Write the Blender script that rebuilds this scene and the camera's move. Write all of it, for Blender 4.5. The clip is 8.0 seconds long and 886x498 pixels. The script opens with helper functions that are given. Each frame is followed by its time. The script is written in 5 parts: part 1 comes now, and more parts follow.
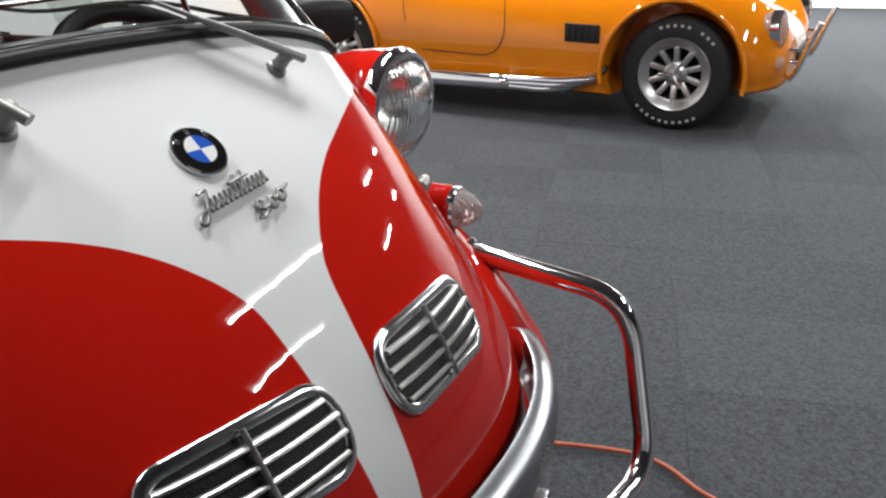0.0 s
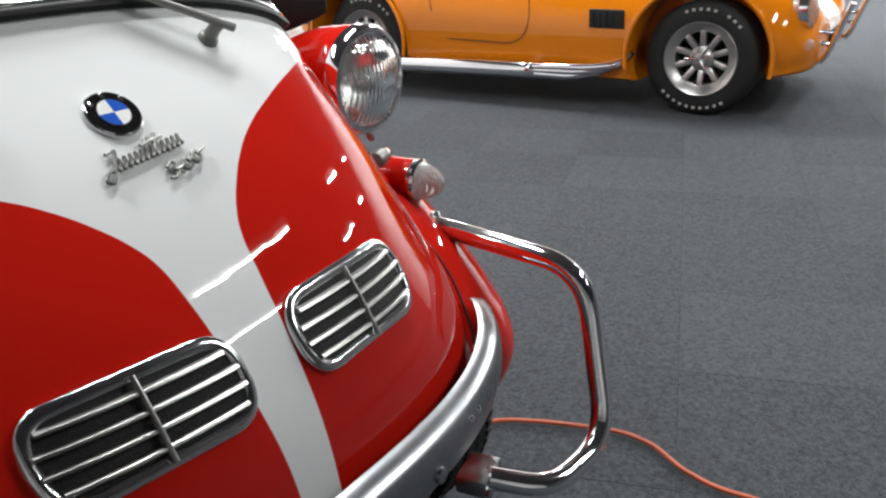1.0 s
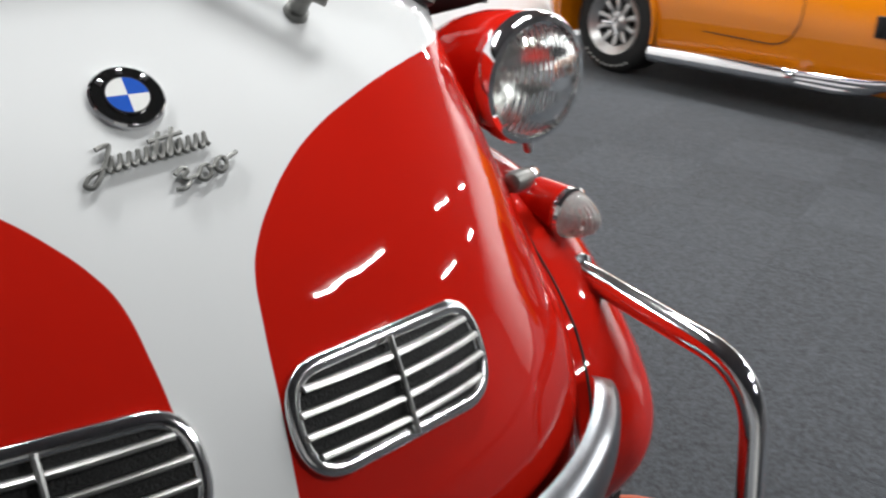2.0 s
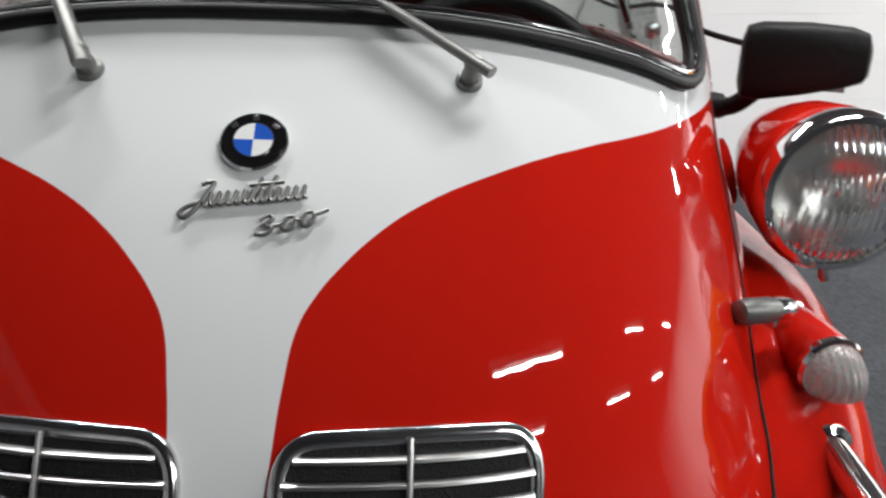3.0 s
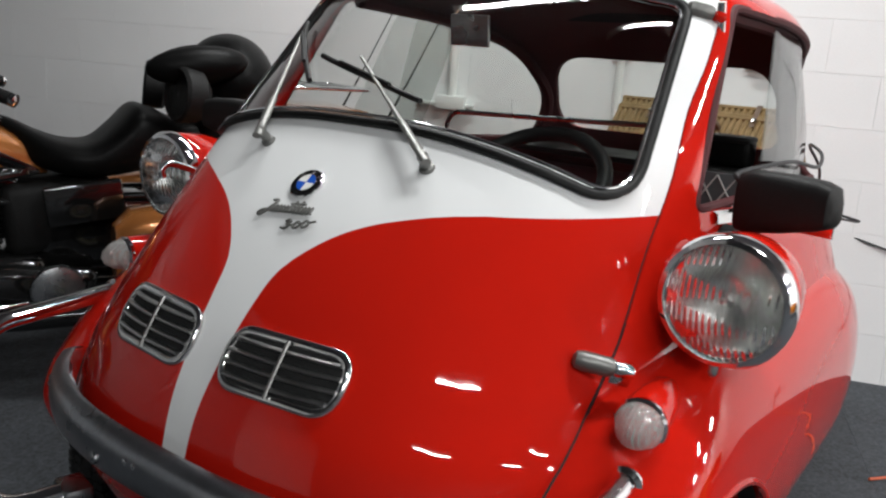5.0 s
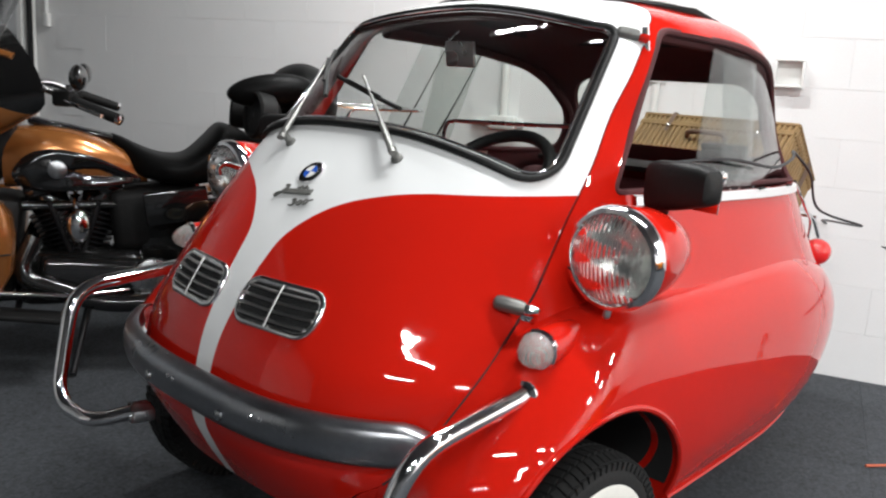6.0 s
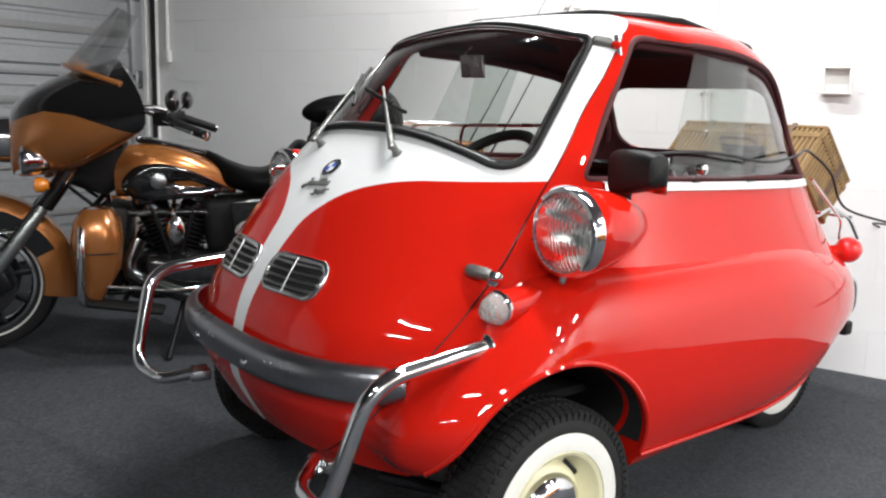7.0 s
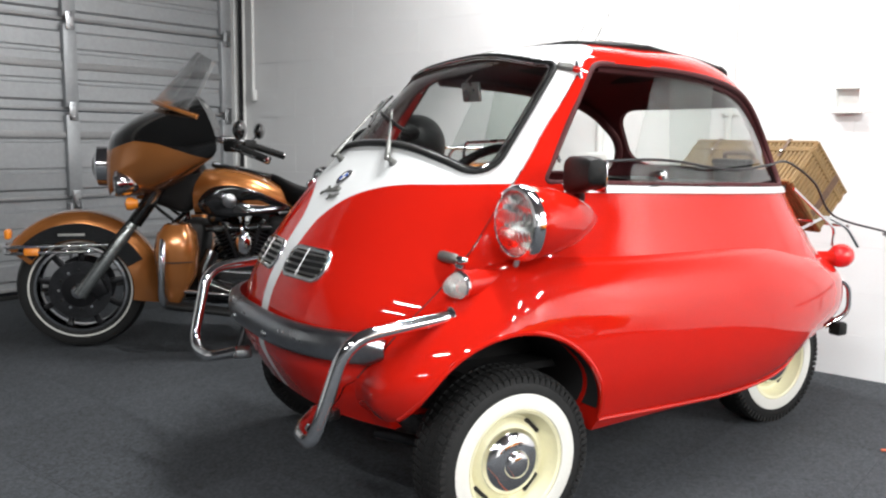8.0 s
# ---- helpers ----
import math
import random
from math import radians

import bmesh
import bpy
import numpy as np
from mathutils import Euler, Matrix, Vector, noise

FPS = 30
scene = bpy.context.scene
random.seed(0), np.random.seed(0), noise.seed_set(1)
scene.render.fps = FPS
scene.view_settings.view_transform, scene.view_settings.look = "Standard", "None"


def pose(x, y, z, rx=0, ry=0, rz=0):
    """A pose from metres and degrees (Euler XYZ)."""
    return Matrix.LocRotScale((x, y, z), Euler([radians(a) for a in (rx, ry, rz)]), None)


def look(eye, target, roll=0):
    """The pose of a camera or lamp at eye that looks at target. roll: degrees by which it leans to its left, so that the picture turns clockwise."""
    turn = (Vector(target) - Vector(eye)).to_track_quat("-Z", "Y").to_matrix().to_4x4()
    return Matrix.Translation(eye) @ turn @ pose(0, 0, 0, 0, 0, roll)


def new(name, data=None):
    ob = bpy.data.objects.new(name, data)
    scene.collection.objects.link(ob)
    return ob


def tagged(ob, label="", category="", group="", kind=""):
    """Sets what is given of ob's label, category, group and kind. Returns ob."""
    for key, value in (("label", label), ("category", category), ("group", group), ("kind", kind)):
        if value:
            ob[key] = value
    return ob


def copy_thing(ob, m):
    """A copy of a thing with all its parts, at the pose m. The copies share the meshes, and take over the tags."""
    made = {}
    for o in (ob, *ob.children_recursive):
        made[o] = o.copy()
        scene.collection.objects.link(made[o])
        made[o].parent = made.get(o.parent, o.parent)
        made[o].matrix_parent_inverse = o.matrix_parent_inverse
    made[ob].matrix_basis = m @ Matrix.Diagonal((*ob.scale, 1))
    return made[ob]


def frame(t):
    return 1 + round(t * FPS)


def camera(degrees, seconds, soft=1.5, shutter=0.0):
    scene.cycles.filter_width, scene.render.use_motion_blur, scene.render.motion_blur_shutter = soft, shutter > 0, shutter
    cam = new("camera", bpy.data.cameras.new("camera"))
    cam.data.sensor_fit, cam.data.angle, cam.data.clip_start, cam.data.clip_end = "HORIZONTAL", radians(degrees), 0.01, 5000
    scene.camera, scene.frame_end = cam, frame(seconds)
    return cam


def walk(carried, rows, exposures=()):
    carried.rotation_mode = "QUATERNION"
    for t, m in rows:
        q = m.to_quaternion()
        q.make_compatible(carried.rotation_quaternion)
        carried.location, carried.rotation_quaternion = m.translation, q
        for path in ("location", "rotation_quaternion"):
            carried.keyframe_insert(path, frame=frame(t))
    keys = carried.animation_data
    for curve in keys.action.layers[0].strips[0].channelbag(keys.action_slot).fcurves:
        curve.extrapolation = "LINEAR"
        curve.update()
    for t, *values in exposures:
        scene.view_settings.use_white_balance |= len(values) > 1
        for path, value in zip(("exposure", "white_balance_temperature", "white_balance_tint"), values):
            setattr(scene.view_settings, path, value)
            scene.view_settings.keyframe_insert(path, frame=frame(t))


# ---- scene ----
from mathutils.bvhtree import BVHTree

# camera and its walk
cam = camera(55.9, 8.0, soft=2.2, shutter=0.3)
PATH = [
    (0, (-0.566, -0.798, 1.161), (1.012, 0.181, 0.419), -0.4),
    (0.5, (-0.553, -0.874, 1.151), (1.001, 0.141, 0.406), -1.3),
    (1, (-0.507, -0.936, 1.128), (1.002, 0.141, 0.377), -2.0),
    (1.2, (-0.46, -0.948, 1.111), (1.005, 0.189, 0.362), -2.5),
    (2.3, (-0.093, -0.832, 1.112), (0.759, 0.782, 0.296), 2.5),
    (2.5, (-0.016, -0.846, 1.111), (0.596, 0.889, 0.327), 1.7),
    (3, (0.146, -0.882, 1.129), (0.199, 0.98, 0.399), 2.1),
    (3.5, (0.299, -0.948, 1.123), (-0.06, 0.934, 0.549), 4.3),
    (4, (0.512, -1.025, 1.156), (-0.176, 0.773, 0.613), 5.8),
    (4.5, (0.726, -1.068, 1.15), (-0.218, 0.63, 0.678), 5.4),
    (5, (0.953, -1.119, 1.161), (-0.173, 0.47, 0.71), 4.3),
    (5.2, (1.044, -1.156, 1.172), (-0.127, 0.401, 0.719), 4.1),
    (6.5, (1.612, -1.248, 1.13), (0.159, 0.079, 0.772), 2.7),
    (7, (1.816, -1.22, 1.111), (0.262, -0.009, 0.766), 1.8),
    (7.5, (2.059, -1.229, 1.095), (0.431, -0.112, 0.781), 1.2),
    (8, (2.309, -1.192, 1.064), (0.606, -0.177, 0.8), 0.8),
]
EXPOSURES = [(0, 0.0), (2.5, 0.03), (3.0, -0.18), (3.5, -0.42), (4.5, -0.42), (5.2, -0.22), (6.5, 0.14), (8, 0.43)]
walk(cam, [(t, look(eye, aim, roll)) for t, eye, aim, roll in PATH], EXPOSURES)

# ---- light: fluorescent strips under a dark grey ceiling, a dim grey world outside
world = bpy.data.worlds.new("world")
scene.world = world
world.use_nodes = True
world.node_tree.nodes["Background"].inputs[0].default_value = (0.75, 0.85, 1.0, 1)
world.node_tree.nodes["Background"].inputs[1].default_value = 0.05

CEIL = 3.12
WALL_A = radians(19.5)                      # the block wall's heading
WALL_P = Vector((-0.046, 2.285, 0))         # a point at its foot
WALL_D = Vector((math.cos(WALL_A), math.sin(WALL_A), 0))
WALL_N = Vector((math.sin(WALL_A), -math.cos(WALL_A), 0))   # into the room


def on_wall(s, z, out=0.0):
    """A point of the block wall: s metres along it, z up, out into the room."""
    return WALL_P + WALL_D * s + WALL_N * out + Vector((0, 0, z))


ROOM = Matrix.Translation(WALL_P) @ Matrix.Rotation(WALL_A, 4, "Z")   # x along the wall, -y into the room
# strips past x = 7 and by the block wall are unseen, added as fill
STRIPS = [(0.45, -2.08), (4.4, -2.08), (8.4, -2.08), (0.85, -5.1), (4.6, -5.1), (8.6, -5.1), (0.75, -6.35), (4.4, -6.35), (8.2, -6.35),
          (-1.0, -0.95), (4.4, -0.95), (8.4, -0.95)]
for k, (a, b) in enumerate(STRIPS):
    lamp = bpy.data.lights.new("strip_light", "AREA")
    lamp.shape, lamp.size, lamp.size_y, lamp.energy, lamp.color = "RECTANGLE", 1.28, 0.045, 165 if a > 7 else 80 if a > 3 else 58 if b > -1 else 56, (0.985, 1.0, 1.0)
    ob = new("strip_light", lamp)
    ob.matrix_world = ROOM @ pose(a, b, CEIL - 0.125)


# ---- materials
def mat(name, base, rough=0.5, metal=0.0, vary=0.12, scale=6.0, fine=90.0, bump=0.0, coat=0.0, rough_vary=0.1, spread=0.0, wave=0.0, **inputs):
    """A surface with tone at two scales, a little unevenness of gloss and a fine relief."""
    m = bpy.data.materials.new(name)
    m.use_nodes = True
    t = m.node_tree
    b = t.nodes["Principled BSDF"]
    link = t.links.new
    coord = t.nodes.new("ShaderNodeTexCoord")
    big, small = t.nodes.new("ShaderNodeTexNoise"), t.nodes.new("ShaderNodeTexNoise")
    big.inputs["Scale"].default_value, small.inputs["Scale"].default_value = scale, fine
    big.inputs["Detail"].default_value = small.inputs["Detail"].default_value = 3
    link(coord.outputs["Object"], big.inputs["Vector"]), link(coord.outputs["Object"], small.inputs["Vector"])
    mix = t.nodes.new("ShaderNodeMath")
    mix.operation = "ADD"
    link(big.outputs["Fac"], mix.inputs[0]), link(small.outputs["Fac"], mix.inputs[1])
    value = mix.outputs[0]
    if spread:
        info, more = t.nodes.new("ShaderNodeObjectInfo"), t.nodes.new("ShaderNodeMath")
        more.operation, more.inputs[1].default_value = "MULTIPLY_ADD", spread
        link(info.outputs["Random"], more.inputs[0]), link(value, more.inputs[2])
        value = more.outputs[0]
    ramp = t.nodes.new("ShaderNodeMapRange")
    ramp.inputs["From Min"].default_value, ramp.inputs["From Max"].default_value = 0.6, 1.4 + spread
    ramp.inputs["To Min"].default_value, ramp.inputs["To Max"].default_value = 1 - vary, 1 + vary
    link(value, ramp.inputs["Value"])
    tint = t.nodes.new("ShaderNodeVectorMath")
    tint.operation = "SCALE"
    tint.inputs[0].default_value = base
    link(ramp.outputs[0], tint.inputs["Scale"])
    link(tint.outputs[0], b.inputs["Base Color"])
    gloss = t.nodes.new("ShaderNodeMapRange")
    gloss.inputs["To Min"].default_value, gloss.inputs["To Max"].default_value = max(0.0, rough - rough_vary / 2), min(1.0, rough + rough_vary / 2)
    link(big.outputs["Fac"], gloss.inputs["Value"])
    link(gloss.outputs[0], b.inputs["Roughness"])
    b.inputs["Metallic"].default_value = metal
    b.inputs["Coat Weight"].default_value = coat
    b.inputs["Coat Roughness"].default_value = 0.015 if wave else 0.03
    if wave:                                # the slight unevenness of sprayed lacquer
        peel, skin = t.nodes.new("ShaderNodeTexNoise"), t.nodes.new("ShaderNodeBump")
        peel.inputs["Scale"].default_value, peel.inputs["Detail"].default_value = 28, 1
        skin.inputs["Strength"].default_value, skin.inputs["Distance"].default_value = wave, 0.01
        link(coord.outputs["Object"], peel.inputs["Vector"]), link(peel.outputs["Fac"], skin.inputs["Height"])
        link(skin.outputs[0], b.inputs["Coat Normal"])
    if bump:
        bp = t.nodes.new("ShaderNodeBump")
        bp.inputs["Strength"].default_value, bp.inputs["Distance"].default_value = bump, 0.004
        link(small.outputs["Fac"], bp.inputs["Height"])
        link(bp.outputs[0], b.inputs["Normal"])
    for key, v in inputs.items():
        b.inputs[key.replace("_", " ")].default_value = v
    return m


def glass(name, tint=(1, 1, 1), rough=0.0, clear=0.9):
    """Thin pane: mostly see-through with a glossy skin by Fresnel."""
    m = bpy.data.materials.new(name)
    m.use_nodes = True
    t = m.node_tree
    t.nodes.remove(t.nodes["Principled BSDF"])
    see, shine = t.nodes.new("ShaderNodeBsdfTransparent"), t.nodes.new("ShaderNodeBsdfGlossy")
    mix, fr, power, scale = (t.nodes.new("ShaderNode" + k) for k in ("MixShader", "LayerWeight", "Math", "Math"))
    see.inputs[0].default_value = (tint[0] * clear, tint[1] * clear, tint[2] * clear, 1)
    shine.inputs["Roughness"].default_value = rough
    fr.inputs[0].default_value = 0.5
    power.operation, power.inputs[1].default_value = "POWER", 4.0
    scale.operation, scale.inputs[1].default_value, scale.inputs[2].default_value = "MULTIPLY_ADD", 0.9, 0.035
    t.links.new(fr.outputs["Facing"], power.inputs[0])
    t.links.new(power.outputs[0], scale.inputs[0])
    t.links.new(scale.outputs[0], mix.inputs[0])
    t.links.new(see.outputs[0], mix.inputs[1])
    t.links.new(shine.outputs[0], mix.inputs[2])
    t.links.new(mix.outputs[0], t.nodes["Material Output"].inputs["Surface"])
    return m


RED_C, WHITE_C = (0.50, 0.011, 0.005), (0.78, 0.79, 0.79)
RED = mat("red_paint", RED_C, 0.4, vary=0.04, coat=1.0, rough_vary=0.05, wave=0.018, Specular_IOR_Level=0.0)
WHITE = mat("white_paint", WHITE_C, 0.4, vary=0.02, coat=1.0, rough_vary=0.05, wave=0.018, Specular_IOR_Level=0.0)
CHROME = mat("chrome", (0.80, 0.80, 0.81), 0.07, 1.0, vary=0.05, rough_vary=0.08)
ALUMINIUM = mat("white_aluminium", (0.80, 0.80, 0.80), 0.38, 0.6, vary=0.05)
SATIN = mat("satin_chrome", (0.70, 0.70, 0.70), 0.13, 1.0, vary=0.08, scale=20, rough_vary=0.15)
DULL = mat("dull_chrome", (0.42, 0.43, 0.44), 0.28, 1.0, vary=0.15, scale=14, rough_vary=0.2)
STEEL = mat("bumper_steel", (0.34, 0.35, 0.37), 0.3, 1.0, vary=0.12, scale=10, rough_vary=0.18)
CAST = mat("grey_cast_metal", (0.19, 0.19, 0.18), 0.42, 0.7, vary=0.12, bump=0.1)
RUBBER = mat("black_rubber", (0.013, 0.013, 0.013), 0.65, vary=0.25, bump=0.15, Specular_IOR_Level=0.3)
SEAL = mat("seal_rubber", (0.005, 0.005, 0.005), 0.5, vary=0.2, Specular_IOR_Level=0.2)
BLACK = mat("black_plastic", (0.007, 0.007, 0.007), 0.55, vary=0.2, bump=0.2, Specular_IOR_Level=0.25)
GLOSS_BLACK = mat("black_paint", (0.006, 0.006, 0.006), 0.12, vary=0.2, coat=1.0)
LEATHER = mat("black_leather", (0.004, 0.004, 0.004), 0.40, vary=0.25, scale=9, bump=0.2, Specular_IOR_Level=0.09)
DARK = mat("dark_recess", (0.01, 0.01, 0.01), 0.8, vary=0.3)
MESH = mat("dark_mesh", (0.006, 0.006, 0.006), 0.7, 0.0, vary=0.5, fine=400, bump=0.6)
PALE = mat("pale_lining", (0.55, 0.54, 0.52), 0.7, vary=0.1, bump=0.1)
TRIM_RED = mat("dark_red_lining", (0.060, 0.007, 0.009), 0.75, vary=0.2, scale=12, fine=300, bump=0.3)
CREAM = mat("cream_paint", (0.78, 0.74, 0.50), 0.35, vary=0.06, coat=0.5)
WHITEWALL = mat("whitewall_rubber", (0.72, 0.71, 0.66), 0.55, vary=0.05)
GLASS = glass("window_glass", (0.96, 0.98, 0.97), clear=0.93)
LENS = mat("clear_lens", (0.9, 0.9, 0.88), 0.08, vary=0.03, Transmission_Weight=0.80, IOR=1.45)
REFLECTOR = mat("reflector", (0.86, 0.87, 0.85), 0.22, 1.0, vary=0.05)
RED_LENS = mat("red_lens", (0.70, 0.015, 0.015), 0.12, vary=0.05, coat=1.0)
AMBER = mat("amber_lens", (0.80, 0.25, 0.02), 0.15, vary=0.05, coat=0.6)
BLUE = mat("blue_enamel", (0.02, 0.10, 0.50), 0.15, vary=0.05, coat=0.8)
ENAMEL = mat("white_enamel", (0.82, 0.82, 0.80), 0.15, vary=0.03, coat=0.8)
COPPER = mat("copper_paint", (0.46, 0.17, 0.045), 0.25, 0.55, vary=0.06, fine=700, coat=1.0)
ORANGE = mat("orange_paint", (0.62, 0.18, 0.004), 0.4, vary=0.03, coat=1.0, rough_vary=0.04, wave=0.018, Specular_IOR_Level=0.0)
ALLOY = mat("mag_alloy", (0.50, 0.49, 0.48), 0.32, 0.9, vary=0.12)
IRON = mat("dark_iron", (0.018, 0.018, 0.020), 0.38, 0.6, vary=0.25, bump=0.1)
FORK = mat("polished_fork", (0.36, 0.38, 0.375), 0.26, 0.85, vary=0.08)
DISC = mat("brake_steel", (0.10, 0.10, 0.105), 0.3, 1.0, vary=0.2, scale=30)
WICKER = mat("wicker", (0.215, 0.130, 0.046), 0.6, vary=0.3, scale=25, fine=240, bump=0.4)
WICKER_D = mat("wicker_strap", (0.10, 0.05, 0.025), 0.6, vary=0.3, scale=25, bump=0.3)
BLOCK = mat("painted_block", (0.84, 0.84, 0.84), 0.55, vary=0.035, scale=2.5, fine=160, bump=0.25, spread=0.08)
PLASTER = mat("painted_wall", (0.84, 0.84, 0.82), 0.6, vary=0.05, scale=1.2, bump=0.1)
CEILING = mat("ceiling_paint", (0.10, 0.10, 0.11), 0.85, vary=0.05, scale=1.0)
# near black on the south wall, so that the car's paint mirrors dimness
GREY_WALL = mat("grey_wall", (0.10, 0.10, 0.105), 0.8, vary=0.1, scale=1.2)
PIPE = mat("painted_pipe", (0.80, 0.80, 0.78), 0.4, vary=0.04)
DOOR_M = mat("galvanised_door", (0.36, 0.37, 0.38), 0.42, 0.35, vary=0.10, scale=1.6, fine=40, bump=0.05)
DOOR_D = mat("galvanised_rib", (0.33, 0.33, 0.33), 0.45, 0.4, vary=0.15, scale=4)
CARPET = mat("carpet_tile", (0.046, 0.051, 0.058), 0.95, vary=0.9, scale=85, fine=330, bump=1.0, rough_vary=0.0, spread=0.12)
SUB = mat("concrete", (0.05, 0.05, 0.055), 0.9, vary=0.2, scale=3, bump=0.2)
CORD_R = mat("orange_cord", (0.50, 0.10, 0.04), 0.5, vary=0.15)
CORD_B = mat("black_cord", (0.015, 0.015, 0.017), 0.5, vary=0.15)
LETTER = mat("white_tyre_paint", (0.36, 0.36, 0.34), 0.6, vary=0.1)
TUBE_M = mat("lamp_white", (0.9, 0.9, 0.88), 0.5, vary=0.02)
GLOW = bpy.data.materials.new("fluorescent_tube")
GLOW.use_nodes = True
GLOW.node_tree.nodes["Principled BSDF"].inputs["Emission Color"].default_value = (1.0, 0.98, 0.94, 1)
GLOW.node_tree.nodes["Principled BSDF"].inputs["Emission Strength"].default_value = 6.0


def two_tone(name, bound, inner=WHITE_C, outer=RED_C, shift=0.0):
    """Paint of one colour with a field of another in the middle: bound is (height, half width) up the panel, in metres."""
    m = WHITE.copy()
    m.name = name
    t = m.node_tree
    b = t.nodes["Principled BSDF"]
    coord, split, half = t.nodes.new("ShaderNodeTexCoord"), t.nodes.new("ShaderNodeSeparateXYZ"), t.nodes.new("ShaderNodeMath")
    half.operation = "ABSOLUTE"
    t.links.new(coord.outputs["Object"], split.inputs[0])
    side = t.nodes.new("ShaderNodeMath")
    side.inputs[1].default_value = shift
    t.links.new(split.outputs[0], side.inputs[0])
    t.links.new(side.outputs[0], half.inputs[0])
    curve = t.nodes.new("ShaderNodeFloatCurve")
    c = curve.mapping.curves[0]
    z0, z1 = bound[0][0], bound[-1][0]
    for k, (z, w) in enumerate(bound):
        p = ((z - z0) / (z1 - z0), w)
        if k < 1:
            c.points[0].location = p
        elif k == len(bound) - 1:
            c.points[len(c.points) - 1].location = p
        else:
            c.points.new(*p)
    curve.mapping.update()
    span = t.nodes.new("ShaderNodeMapRange")
    span.inputs["From Min"].default_value, span.inputs["From Max"].default_value = z0, z1
    t.links.new(split.outputs[2], span.inputs["Value"])
    t.links.new(span.outputs[0], curve.inputs["Value"])
    diff = t.nodes.new("ShaderNodeMath")
    diff.operation = "SUBTRACT"
    t.links.new(half.outputs[0], diff.inputs[0]), t.links.new(curve.outputs[0], diff.inputs[1])
    edge = t.nodes.new("ShaderNodeMapRange")
    edge.inputs["From Min"].default_value, edge.inputs["From Max"].default_value = -0.0006, 0.0006
    t.links.new(diff.outputs[0], edge.inputs["Value"])
    mix = t.nodes.new("ShaderNodeMix")
    mix.data_type = "RGBA"
    mix.inputs["A"].default_value, mix.inputs["B"].default_value = (*inner, 1), (*outer, 1)
    mix.inputs[6].default_value, mix.inputs[7].default_value = (*inner, 1), (*outer, 1)
    t.links.new(edge.outputs[0], mix.inputs[0])
    t.links.new(mix.outputs[2], b.inputs["Base Color"])
    return m


# ---- mesh tools
def finish(bm, smooth=True, angle=40):
    bmesh.ops.recalc_face_normals(bm, faces=bm.faces)
    for f in bm.faces:
        f.smooth = smooth
    for e in bm.edges:
        if len(e.link_faces) == 2 and e.calc_face_angle(0) > radians(angle):
            e.smooth = False
    return bm


def part(name, bm, material, parent=None, label="", smooth=True, angle=40):
    me = bpy.data.meshes.new(name)
    finish(bm, smooth, angle).to_mesh(me)
    bm.free()
    for m in material if isinstance(material, (list, tuple)) else (material,):
        me.materials.append(m)
    ob = new(name, me)
    ob.parent = parent
    if label:
        tagged(ob, label)
    return ob


def thing(name, m, label, category, group=""):
    ob = new(name)
    ob.empty_display_size = 0.1
    ob.matrix_world = m
    return tagged(ob, label, category, group)


def sheet(rows, wrap=False, caps=False, bm=None):
    """A skin over rows of points; wrap closes each row, caps fills the first and last row."""
    bm = bm or bmesh.new()
    vs = [[bm.verts.new(p) for p in r] for r in rows]
    n = len(vs[0])
    for a, b in zip(vs, vs[1:]):
        for i in range(n if wrap else n - 1):
            j = (i + 1) % n
            quad = [a[i], a[j], b[j], b[i]]
            if len(set(quad)) == 4:
                bm.faces.new(quad)
    if caps:
        bm.faces.new(vs[0][::-1]), bm.faces.new(vs[-1])
    return bm


def spin(profile, m=Matrix.Identity(4), n=32, caps=True, bm=None):
    """A turned shape about the local x axis: profile of (x, radius)."""
    rows = [[m @ Vector((x, r * math.cos(2 * math.pi * k / n), r * math.sin(2 * math.pi * k / n))) for k in range(n)] for x, r in profile]
    return sheet(rows, True, caps, bm)


def ring_spin(profile, m=Matrix.Identity(4), n=32, bm=None):
    """A turned ring whose profile is closed."""
    return spin([*profile, profile[0]], m, n, False, bm)


def fillet(points, r, steps=6):
    """A path of points with its bends rounded by r."""
    pts = [Vector(p) for p in points]
    out = [pts[0]]
    for a, b, c in zip(pts, pts[1:], pts[2:]):
        u, v = (a - b), (c - b)
        d = min(r, u.length * 0.48, v.length * 0.48)
        p, q = b + u.normalized() * d, b + v.normalized() * d
        for k in range(steps + 1):
            s = k / steps
            out.append(p * (1 - s) ** 2 + b * 2 * s * (1 - s) + q * s * s)
    return out + [pts[-1]]


def curve3(points, steps=8):
    """A smooth path through the points."""
    pts = [Vector(p) for p in points]
    pts = [2 * pts[0] - pts[1], *pts, 2 * pts[-1] - pts[-2]]
    out = []
    for a, b, c, d in zip(pts, pts[1:], pts[2:], pts[3:]):
        for k in range(steps):
            s = k / steps
            out.append(0.5 * (2 * b + (c - a) * s + (2 * a - 5 * b + 4 * c - d) * s * s + (3 * b - a - 3 * c + d) * s ** 3))
    return out + [pts[-2]]


